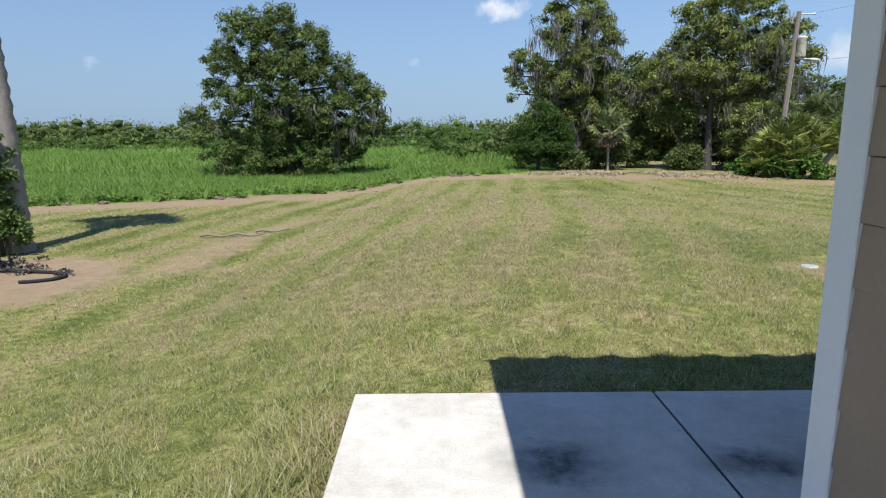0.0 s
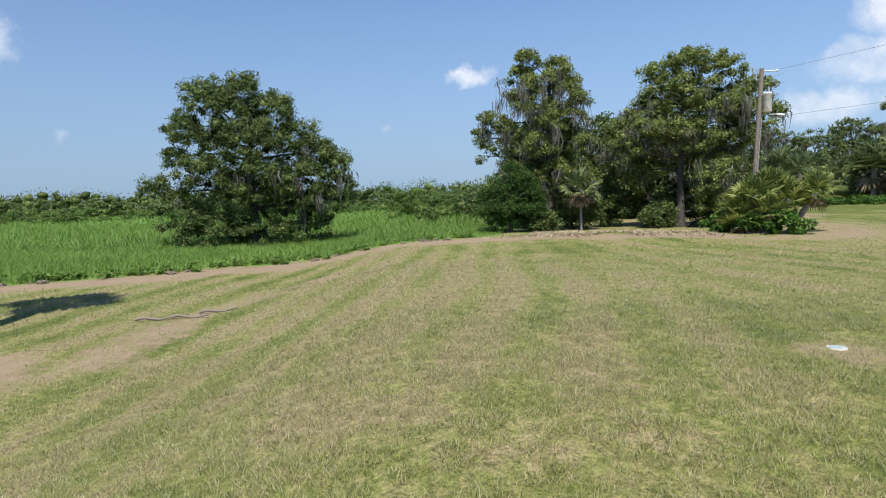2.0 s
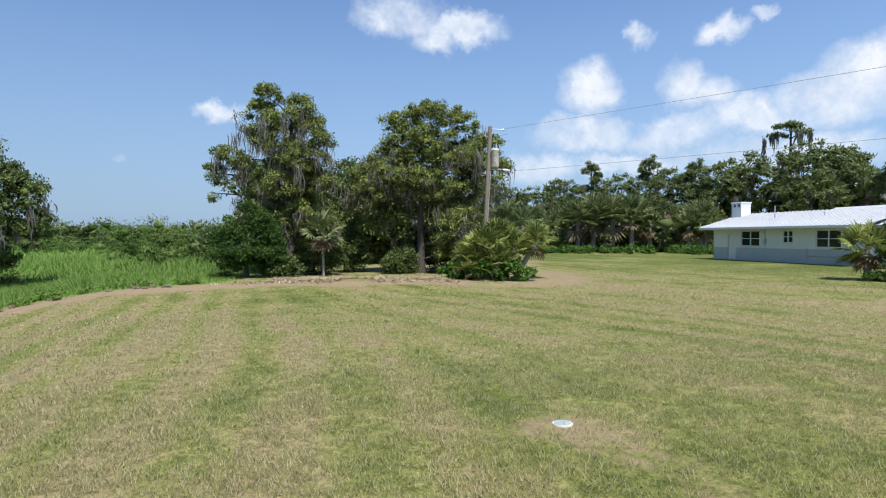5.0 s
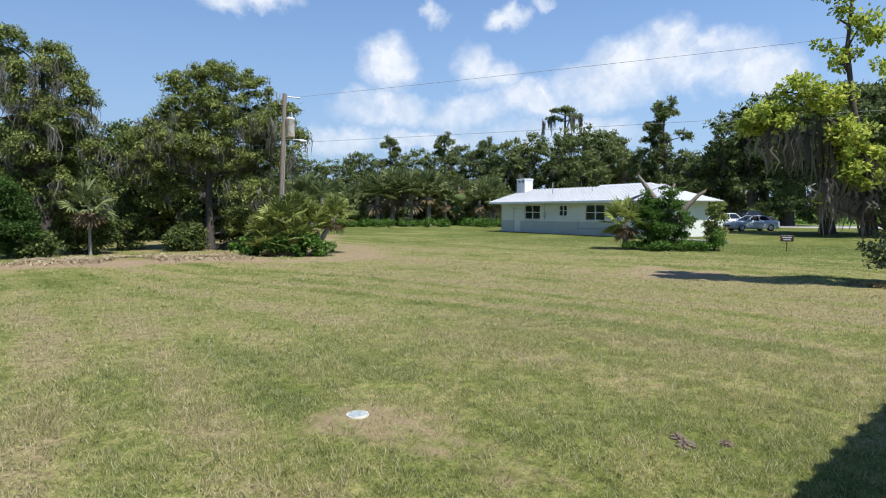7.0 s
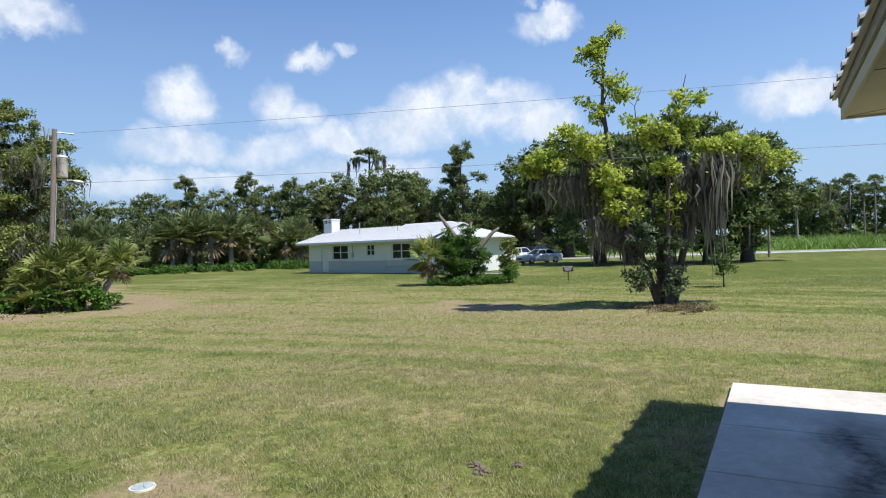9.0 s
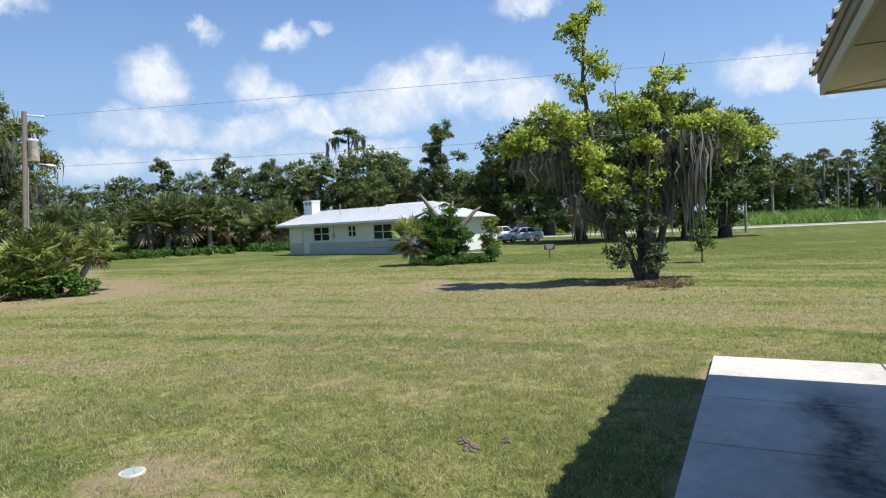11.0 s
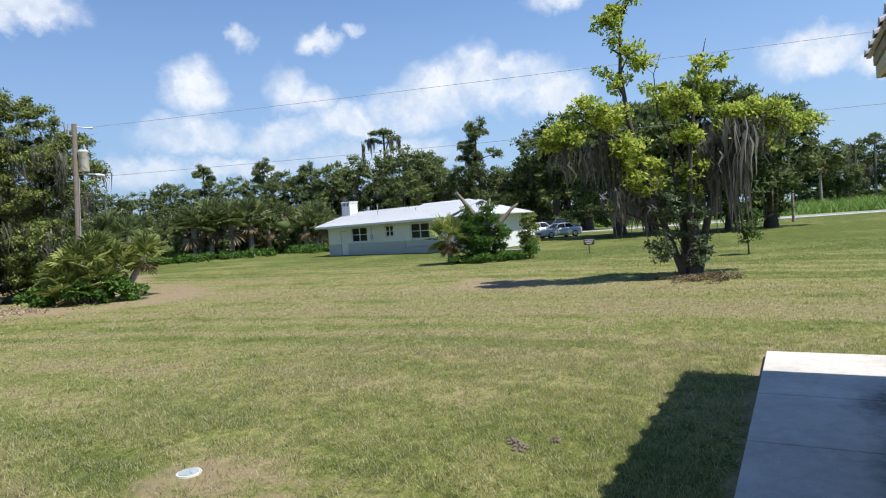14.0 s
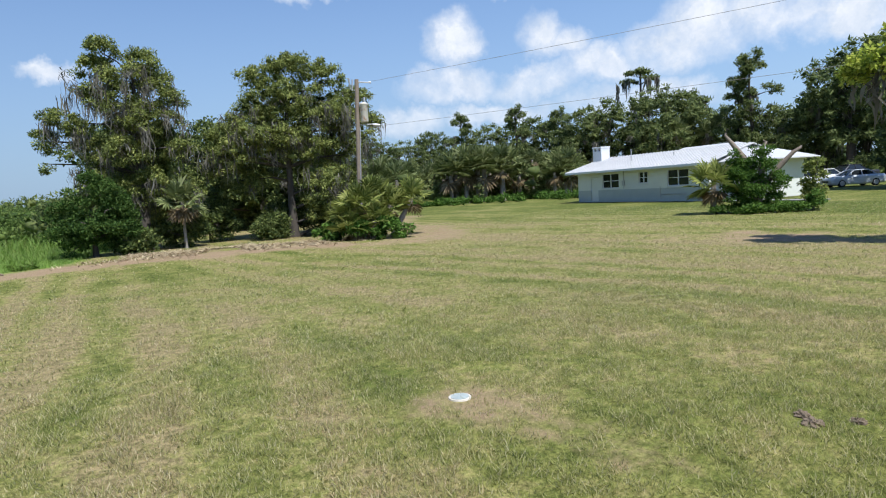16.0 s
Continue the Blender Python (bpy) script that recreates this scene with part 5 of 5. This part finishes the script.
RIDGE = 3.86
slope("roof", [(-0.9, -0.75, EH), (15.2, -0.75, EH), (15.2, 3.8, RIDGE), (-0.9, 3.8, RIDGE)], M_metalroof)
slope("roof", [(-0.9, 3.8, RIDGE), (15.2, 3.8, RIDGE), (15.2, 8.3, EH), (-0.9, 8.3, EH)], M_metalroof)
for k in range(40):
    u = -0.85 + k * 0.405
    bm = bmesh.new()
    s = bmesh.ops.create_cube(bm, size=1.0)["verts"]
    for v in s:
        f = v.co.y + 0.5
        v.co = Vector((u + v.co.x * 0.05, -0.76 + 4.52 * f, EH + 0.07 + (RIDGE - EH) * f + (v.co.z + 0.5) * 0.05))
    part("roof_seam", bm, M_metalroof, farm)
hbox("fascia", M_white, -0.92, -0.79, EH - 0.10, 15.2, -0.755, EH + 0.07, "white fascia board")
for u in (0.0, 14.4):
    bm = bmesh.new()
    g = [bm.verts.new(p) for p in ((u, 0, EH), (u, 7.6, EH), (u, 3.8, RIDGE - 0.02), (u + 0.2, 0, EH), (u + 0.2, 7.6, EH), (u + 0.2, 3.8, RIDGE - 0.02))]
    for face in ((0, 1, 2), (5, 4, 3), (0, 2, 5, 3), (1, 4, 5, 2), (0, 3, 4, 1)):
        bm.faces.new([g[i] for i in face])
    part("gable", bm, M_upper, farm)
# chimney with two openings
hbox("chimney", M_white, -1.0, 2.6, 0.0, 0.2, 3.6, 4.55, "white chimney", 0.02)
hbox("chimney_cap", M_white, -1.05, 2.55, 4.82, 0.25, 3.65, 4.95, "", 0.02)
for a in (-1.0, -0.48, 0.03):
    hbox("chimney_pier", M_white, a, 2.6, 4.55, a + 0.17, 3.6, 4.82)
hbox("flue", M_dark, -0.85, 2.8, 4.5, 0.05, 3.4, 4.75)
tube_part("weathervane", [[((-0.4, 3.0, 4.95), 0.025), ((-0.4, 3.0, 5.45), 0.02)], [((-0.7, 3.0, 5.4), 0.02), ((-0.2, 3.0, 5.42), 0.03)]], M_dark, farm, sides=5)
tube_part("vent_pipe", [[((5.2, 1.6, 3.1), 0.04), ((5.2, 1.6, 4.35), 0.04)], [((9.3, 2.2, 3.2), 0.05), ((9.3, 2.2, 3.75), 0.05)]], M_steel, farm, sides=6)
for run in ([((6.0, -0.03, 1.1), 0.03), ((6.0, -0.03, 2.5), 0.03)], [((10.0, -0.03, 0.3), 0.025), ((10.0, -0.03, 1.15), 0.025)], [((10.1, -0.03, 0.55), 0.025), ((12.6, -0.03, 0.55), 0.025)]):
    tube_part("conduit", [run], M_steel, farm, sides=5)
hbox("meter_box", M_steel, 5.88, -0.14, 1.35, 6.14, -0.002, 1.75, "grey meter box", 0.02)
# wing with a hip roof and porch
hbox("wing_wall", M_upper, 14.7, 2.2, 0, 17.4, 6.0, EH, "pale masonry wing")
hbox("wing_window", M_glass, 15.3, 2.185, 1.0, 16.2, 2.21, 2.3)
hbox("wing_door", M_white, 16.4, 2.17, 0.02, 17.2, 2.198, 2.1, "white door")
for u in (15.0, 16.3, 17.7):
    hbox("porch_post", M_white, u - 0.07, 0.80, 0, u + 0.07, 0.94, EH, "white porch post")
WR = 4.05
e4 = [(12.6, 0.4, EH - 0.02), (18.2, 0.4, EH - 0.02), (18.2, 6.6, EH - 0.02), (8.0, 9.2, EH - 0.02), (8.0, 4.6, WR)]
r1 = (13.4, 4.4, WR)
slope("wing_roof", [e4[0], e4[1], r1], M_metalroof)
slope("wing_roof", [e4[1], e4[2], r1], M_metalroof)
slope("wing_roof", [e4[2], e4[3], e4[4], r1], M_metalroof)
slope("wing_roof", [e4[0], r1, (8.0, 4.6, WR), (8.0, 3.7, RIDGE - 0.15)], M_metalroof)
hbox("porch_floor", M_concrete, 14.7, 0.4, 0, 17.9, 2.19, 0.12, "concrete porch floor", 0.02)
path_ = thing("walkway", "pale concrete path from the bungalow to the cars", "path", house_m, kind="structure")
part("slab", boxed(15.0, -0.7, 0.0, 23.0, 0.2, 0.05, bevel=0.01), M_asphalt, path_)


# ---- cars ----
def car(name, label, m, paintwork, length, width, high, hood, roof0, roof1, belt, group="parked cars"):
    """A car from a lofted body with cut wheel arches, glass house, wheels, lamps and bumpers. x runs to the front."""
    ob = thing(name, label, "car", m, group)
    h = length / 2
    prof = [(-h, 0.35, belt * 0.93), (-h + 0.12, 0.22, belt), (-h * 0.55, 0.20, belt * 1.02), (0, 0.20, belt), (h * 0.45, 0.20, belt * 0.97), (h - 0.35, 0.22, hood), (h - 0.05, 0.28, hood * 0.86), (h, 0.36, hood * 0.72)]
    bm = bmesh.new()
    rings = []
    for i, (x, lo, hi) in enumerate(prof):
        wd = width / 2 * (0.86 if i in (0, len(prof) - 1) else 0.95 if i in (1, len(prof) - 2) else 1.0)
        rings.append([bm.verts.new((x, y, z)) for y, z in ((-wd * 0.9, lo), (-wd, lo + 0.14), (-wd, hi - 0.18), (-wd * 0.88, hi), (wd * 0.88, hi), (wd, hi - 0.18), (wd, lo + 0.14), (wd * 0.9, lo))])
    for a, b in zip(rings, rings[1:]):
        for i in range(8):
            j = (i + 1) % 8
            bm.faces.new((a[i], a[j], b[j], b[i]))
    bm.faces.new(rings[0])
    bm.faces.new(rings[-1][::-1])
    bmesh.ops.recalc_face_normals(bm, faces=bm.faces[:])
    bmesh.ops.bevel(bm, geom=[e for e in bm.edges], offset=0.025, segments=2, affect="EDGES")
    part("body", bm, paintwork, ob)
    bm = bmesh.new()
    wd = width / 2
    low = [bm.verts.new(p) for p in ((roof0 - 0.75, -wd * 0.86, belt - 0.05), (roof1 + 0.85, -wd * 0.86, belt - 0.06), (roof1 + 0.85, wd * 0.86, belt - 0.06), (roof0 - 0.75, wd * 0.86, belt - 0.05))]
    top = [bm.verts.new(p) for p in ((roof0, -wd * 0.66, high - 0.06), (roof1, -wd * 0.66, high - 0.06), (roof1, wd * 0.66, high - 0.06), (roof0, wd * 0.66, high - 0.06))]
    for i in range(4):
        j = (i + 1) % 4
        bm.faces.new((low[i], low[j], top[j], top[i]))
    bm.faces.new(top)
    bmesh.ops.recalc_face_normals(bm, faces=bm.faces[:])
    part("glass", bm, M_glass, ob, "dark car windows")
    part("roof", boxed(roof0 - 0.06, -wd * 0.69, high - 0.075, roof1 + 0.06, wd * 0.69, high, bevel=0.03), paintwork, ob)
    for x in (roof0 - 0.02, (roof0 + roof1) / 2, roof1 + 0.02):
        for s in (-1, 1):
            dx = -0.62 if x < (roof0 + roof1) / 2 - 0.1 else 0.72 if x > (roof0 + roof1) / 2 + 0.1 else 0
            tube_part("pillar", [[((x, s * wd * 0.67, high - 0.06), 0.035), ((x + dx, s * wd * 0.87, belt - 0.03), 0.045)]], paintwork, ob)
    for x in (-h * 0.60, h * 0.62):
        for s in (-1, 1):
            wheel = thing("wheel", "", "")
            wheel.parent = ob
            wheel.matrix_basis = pose(x, s * (wd - 0.10), 0.33, 90, 0, 0)
            bm = bmesh.new()
            bmesh.ops.create_cone(bm, cap_ends=True, segments=24, radius1=0.33, radius2=0.33, depth=0.23)
            bmesh.ops.bevel(bm, geom=[e for e in bm.edges if abs(e.verts[0].co.z - e.verts[1].co.z) < 1e-4], offset=0.03, segments=2, affect="EDGES")
            part("tyre", bm, M_rubber, wheel)
            bm = bmesh.new()
            bmesh.ops.create_cone(bm, cap_ends=True, segments=20, radius1=0.21, radius2=0.21, depth=0.245)
            part("rim", bm, M_steel, wheel)
    for s in (-1, 1):
        part("headlight", boxed(h - 0.16, s * wd * 0.62 - 0.16, hood * 0.80, h - 0.02, s * wd * 0.62 + 0.16, hood * 0.95, bevel=0.02), M_lens, ob)
        part("tail_light", boxed(-h - 0.01, s * wd * 0.66 - 0.14, belt * 0.74, -h + 0.1, s * wd * 0.66 + 0.14, belt * 0.88, bevel=0.02), M_red, ob)
        part("mirror", boxed(roof1 + 0.45, s * wd * 1.06 - 0.08, belt + 0.02, roof1 + 0.62, s * wd * 1.06 + 0.08, belt + 0.16, bevel=0.03), paintwork, ob)
    part("grille", boxed(h - 0.03, -0.42, 0.42, h + 0.012, 0.42, 0.58, bevel=0.008), M_dark, ob)
    return ob


def at_ground(x, y, turn):
    return pose(x, y, ground_z(x, y) + 0.0, 0, 0, turn)


car("silver_sedan", "silver sedan parked on the grass in tree shade", at_ground(62.6, 24.9, 142), M_silver, 4.7, 1.82, 1.44, 0.92, -0.95, 0.25, 0.98)
car("white_car", "white car parked beside the bungalow", at_ground(64.6, 28.6, 150), M_whitecar, 4.5, 1.85, 1.62, 1.02, -1.35, 0.2, 1.06)
car("black_truck", "black pickup truck parked behind the cars", at_ground(71.0, 28.2, 150), M_blackcar, 5.4, 1.95, 1.85, 1.15, -0.7, 0.45, 1.2)

# ---- road beyond the lawn ----
road = thing("road", "pale asphalt road along the far edge of the lawn", "road", pose(91, 0, ground_z(91, 0), 0, 0, 20.4), kind="structure")
part("surface", boxed(-2.9, -160, -0.10, 2.9, 130, 0.05), M_asphalt, road)
part("verge", boxed(-5.4, -160, -0.10, -2.95, 130, 0.035), M_concrete, road, "pale sandy verge")


# ---- tree lines ----
def proto(name, label, blobs, trunk, leaves, n, size, per, leaf_size, seed, moss, limbs=16, squash=0.6, droop=0.2):
    return tree(name, label, (0.0, 400.0), blobs, trunk, leaves, n, size, per, leaf_size, seed, moss=moss, limbs=limbs, squash=squash, droop=droop, group="far tree line", single=True, core=True, slim=0.26, bough_limbs=True)


def placed(ob, first, bearing, dist, height, base_height, turn):
    """Sets a tree by compass bearing and distance from the lawn, scaled to its height."""
    a = radians(bearing)
    x, y = 1.6 + dist * math.sin(a), 3.2 + dist * math.cos(a)
    s = height / base_height
    m = pose(x, y, ground_z(x, y) - 0.1, 0, 0, turn)
    t = ob
    if first:
        t.matrix_basis = m
    else:
        t = copy_thing(ob, m)
    t.scale = (s, s, s)
    return t


far_oak = proto("oak_tree", "broad green oak in the tree line", [(0, 0, 6.2, 3.6, 3.4, 2.4), (-2.2, 0.5, 4.2, 2.6, 2.6, 2.0), (2.4, -0.5, 4.0, 2.6, 2.6, 2.0), (0, 0, 2.0, 3.4, 3.0, 1.8)], (5, 0.35), M_far, 270, 0.52, 52, 0.25, 71, (200, 1.6, 0.06, 3, 8))
far_oak2 = proto("oak_tree", "dark green mossy oak in the tree line", [(0.8, 0, 7.0, 2.6, 2.6, 1.9), (-1.8, 0.5, 5.4, 2.2, 2.2, 1.6), (2.0, -0.5, 4.4, 2.6, 2.4, 1.8), (-0.8, 0, 2.4, 3.0, 2.8, 1.9)], (6, 0.35), M_far_dark, 270, 0.51, 52, 0.25, 72, (260, 1.6, 0.06, 3, 8))
rc = np.random.default_rng(731)
ragged = []
for k in range(26):
    level = rc.uniform(3.4, 11.3)
    out_by = rc.uniform(0.1, 1.0) * (3.3 - 0.17 * level) * (1.5 if k % 5 == 0 else 1.0)
    turn = k * 2.4 + rc.normal() * 0.4
    size = rc.uniform(0.6, 1.1) * (1.25 - 0.05 * level)
    ragged.append((math.cos(turn) * out_by, math.sin(turn) * out_by, level, size * 1.2, size * 1.1, size * rc.uniform(0.5, 0.9)))
far_cypress = proto("cypress_tree", "tall open cypress with layered ragged tufts", ragged + [(0, 0, 2.4, 2.2, 2.0, 1.6)], (11, 0.2), M_far, 210, 0.42, 100, 0.20, 73, (240, 1.4, 0.05, 4, 10), limbs=30, squash=0.75)
flat_top = proto("cypress_tree", "flat-topped half-bare cypress above the tree line", [(0, 0, 11.6, 1.6, 1.2, 0.22), (1.9, 0, 10.8, 0.9, 0.9, 0.25), (-1.9, 0, 10.9, 0.8, 0.8, 0.2), (0.2, 0, 8.8, 1.0, 1.0, 0.5), (0, 0, 5.0, 2.6, 2.4, 2.0)], (11.6, 0.26), M_far, 100, 0.48, 110, 0.22, 74, (160, 1.9, 0.07, 8, 11.5), limbs=34, squash=0.4)
far_palm = palm("cabbage_palm", "cabbage palm standing in the tree line", (0.0, 400.0), 6.0, 0.9, 1.0, 20, 75, group="far palms", dead=7, trunk_r=0.16, leaves=M_palm_far)
far_palm_low = palm("cabbage_palm", "low fan palm at the foot of the tree line", (0.0, 400.0), 2.4, 1.0, 1.1, 20, 76, group="far palms", dead=5, trunk_r=0.16, leaves=M_palm_far)

r = np.random.default_rng(88)
LINE = [(29, 4.2, 105, far_oak), (31.5, 4.6, 98, far_oak2), (34, 4.6, 96, far_oak), (36.5, 5.2, 100, far_oak2), (39.0, 6.9, 92, far_cypress), (41.5, 5.6, 96, far_oak), (44.2, 7.2, 92, far_cypress),
        (46.0, 6.0, 100, far_oak2), (48.0, 6.7, 94, far_cypress), (50.2, 6.4, 92, far_oak), (52.4, 7.0, 90, far_oak), (54.9, 9.2, 96, flat_top), (56.6, 7.6, 88, far_oak), (58.8, 7.0, 92, far_oak2), (61.4, 5.4, 96, far_oak),
        (63.6, 9.7, 82, far_cypress), (62.6, 7.6, 84, far_cypress), (66.0, 5.0, 100, far_oak), (68.2, 6.2, 88, far_oak2), (70.4, 8.2, 82, far_oak2), (73.0, 9.4, 84, far_oak2), (75.8, 9.6, 60, far_oak2), (78.5, 9.8, 58, far_oak2), (81.6, 10.8, 56, far_oak2),
        (85.0, 10.6, 55, far_oak2), (87.8, 8.6, 57, far_oak2), (90, 4.6, 150, far_oak2), (92.6, 4.2, 148, far_oak), (94.4, 4.3, 156, far_oak2), (97.4, 4.3, 156, far_oak), (99.6, 4.0, 156, far_oak2), (100.9, 7.0, 112, far_oak), (103, 6.6, 115, far_oak),
        (106, 5.0, 140, far_oak2), (26.0, 4.0, 92, far_oak), (23.0, 3.8, 95, far_oak2), (19.5, 3.6, 88, far_oak), (16.0, 3.4, 92, far_oak2), (12.0, 3.2, 85, far_oak), (110, 4.5, 140, far_oak), (115, 4.5, 140, far_oak2)]
seen = set()
BASE = {far_oak.name: 8.6, far_oak2.name: 8.9, far_cypress.name: 11.9, flat_top.name: 12.0}
for bearing, el, dist, ob in LINE:
    height = dist * math.tan(radians(el)) + 2.0
    placed(ob, ob.name not in seen, bearing, dist, height, BASE[ob.name], float(r.uniform(0, 360)))
    seen.add(ob.name)
first = True
for bearing, dist, height in [(34.2, 88, 5.5), (36.0, 86, 5.0), (37.6, 84, 6.0), (40.2, 84, 6.2), (42.4, 82, 5.6), (43.6, 85, 6.6), (45.4, 82, 6.0), (88.8, 146, 9.0), (91.4, 140, 10.0), (98.4, 142, 9.0), (89.4, 66, 5.0), (57.8, 84, 8.4), (60.2, 86, 8.0)]:
    placed(far_palm, first, bearing, dist, height, 6.9, float(r.uniform(0, 360)))
    first = False
tall_palm = palm("cabbage_palm", "tall slim cabbage palm with a round head", (0.0, 400.0), 12.6, 0.75, 0.85, 26, 77, group="far palms", dead=6, trunk_r=0.17, leaves=M_palm_far)
for k, (bearing, dist, height) in enumerate(((95.0, 150, 14.2), (96.6, 150, 13.6), (95.9, 149, 10.8), (98.6, 148, 11.0), (93.2, 146, 9.6))):
    placed(tall_palm, k == 0, bearing, dist, height, 13.6, float(r.uniform(0, 360)))
first = True
for k in range(26):
    bearing = 31 + k * 0.75 + float(r.uniform(-0.4, 0.4))
    placed(far_palm_low, first, bearing, 78 + float(r.uniform(0, 12)), 3.4 + float(r.uniform(0, 2.6)), 3.2, float(r.uniform(0, 360)))
    first = False

# weeds at the foot of the tree line, shrubs beyond the meadow, woods at the horizon
def thicket(name, label, spots, leaves, per, leaf_size, seed, category="shrubs", squash=0.75):
    rr = np.random.default_rng(seed)
    c, rad = [], []
    for x, y, h in spots:
        z = ground_z(x, y)
        for _ in range(7):
            q = h * rr.uniform(0.18, 0.42)
            c.append((x + rr.normal() * h * 0.45, y + rr.normal() * h * 0.45, z + rr.uniform(0.1, 0.85) * (h - q * 0.6)))
            rad.append(q)
    v, f = joined(leaf_mesh(rr, c, rad, per, leaf_size, squash, single=True, slim=0.28), twig_cores(rr, c, rad, squash))
    v[:, 2] = np.maximum(v[:, 2], terrain(v[:, 0], v[:, 1]))
    return tagged(sheet(name, v, f, leaves), label, category, kind="stuff")


def around(bearing, dist):
    a = radians(bearing)
    return 1.6 + dist * math.sin(a), 3.2 + dist * math.cos(a)


thicket("dense_growth", "mixed green growth among the far palms", [(*around(b, d), h) for b, d, h in zip(r.uniform(29, 51, 60), r.uniform(80, 92, 60), r.uniform(2.5, 6.0, 60))], M_far, 60, 0.32, 102, "shrubs")
thicket("weeds", "low green weeds at the foot of the tree line", [(*around(b, d), h) for b, d, h in zip(r.uniform(30, 50, 70), r.uniform(70, 80, 70), r.uniform(0.6, 1.2, 70))], M_vine, 28, 0.30, 91)
thicket("shrub_row", "green shrubs beyond the meadow", [(*around(b, d), h) for b, d, h in zip(r.uniform(-0.5, 9, 40), r.uniform(54, 68, 40), r.uniform(1.6, 4.6, 40))], M_shrub, 200, 0.17, 92)
thicket("shrub_row", "low shrub standing in the meadow", [(*around(b, d), h) for b, d, h in ((0.2, 44, 1.8), (0.8, 44.5, 1.5), (1.2, 44, 1.7))], M_shrub, 60, 0.2, 95)
woods_way, woods_far = r.uniform(-70, 12, 340), r.uniform(165, 230, 340)
thicket("distant_woods", "dark distant woods along the horizon", [(*around(b, d), h * (0.75 + 0.5 * float(soft_noise(b * 0.35, 0.0, 57)))) for b, d, h in zip(woods_way, woods_far, r.uniform(6.0, 8.2, 340))], M_oak, 38, 0.6, 93, "woods")
thicket("distant_shrubs", "pale green scrub in front of the distant woods", [(*around(b, d), h * (0.6 + 0.8 * float(soft_noise(b * 0.5, 3.0, 58)))) for b, d, h in zip(r.uniform(-70, 8, 190), r.uniform(120, 165, 190), r.uniform(1.4, 3.4, 190))], M_shrub, 70, 0.30, 94, "scrub")
thicket("distant_woods", "distant woods along the horizon", [(*around(b, d), h) for b, d, h in zip(r.uniform(12, 290, 420), r.uniform(190, 260, 420), r.uniform(4.5, 8.5, 420))], M_far, 9, 1.7, 96, "woods")
thicket("dense_growth", "dark undergrowth behind the grove", [(px, py, ph) for px, py, ph in zip(r.uniform(6, 25, 44), r.uniform(48, 53, 44), r.uniform(2.4, 4.6, 44))], M_far_dark, 70, 0.28, 98, "shrubs")
thicket("dense_growth", "dark dense growth behind the bungalow", [(*around(b, d), h) for b, d, h in zip(r.uniform(28, 72, 130), r.uniform(98, 112, 130), r.uniform(3.0, 6.5, 130))], M_oak, 30, 0.6, 97, "woods")

edge_x = np.linspace(-17, 3.2, 80) + r.normal(size=80) * 0.3
edge_y = np.interp(edge_x, [p[0] for p in FIELD_EDGE], [p[1] for p in FIELD_EDGE]) + r.normal(size=80) * 0.5 - 0.1
thicket("weeds", "ragged low weeds along the meadow's edge", [(px, py, ph) for px, py, ph in zip(edge_x, edge_y, r.uniform(0.15, 0.5, 80) ** 1.2)], M_tall, 26, 0.11, 101, "weeds")
for k in range(14):
    px = float(r.uniform(-14, 3))
    py = float(np.interp(px, [p[0] for p in FIELD_EDGE], [p[1] for p in FIELD_EDGE])) - float(r.uniform(0.5, 1.2))
    clod(px, py, float(r.uniform(0.08, 0.2)), 20 + k)

# ---- dry cuttings in front of the grove ----
r = np.random.default_rng(99)
n = 9000
f = r.uniform(0, 1, n)
x, y = 5.5 + f * 9.5 + r.normal(size=n) * 0.8, 31.2 - f * 2.6 + r.normal(size=n) * 0.8
keep = soft_noise(x * 0.9, y * 0.9, 61) > 0.42
blades("dry_cuttings", x[keep], y[keep], r.uniform(0.03, 0.14, keep.sum()), r.uniform(0.02, 0.06, keep.sum()), r.uniform(1.5, 4.0, keep.sum()), M_straw, "dry straw-coloured cuttings raked before the trees", "cuttings")
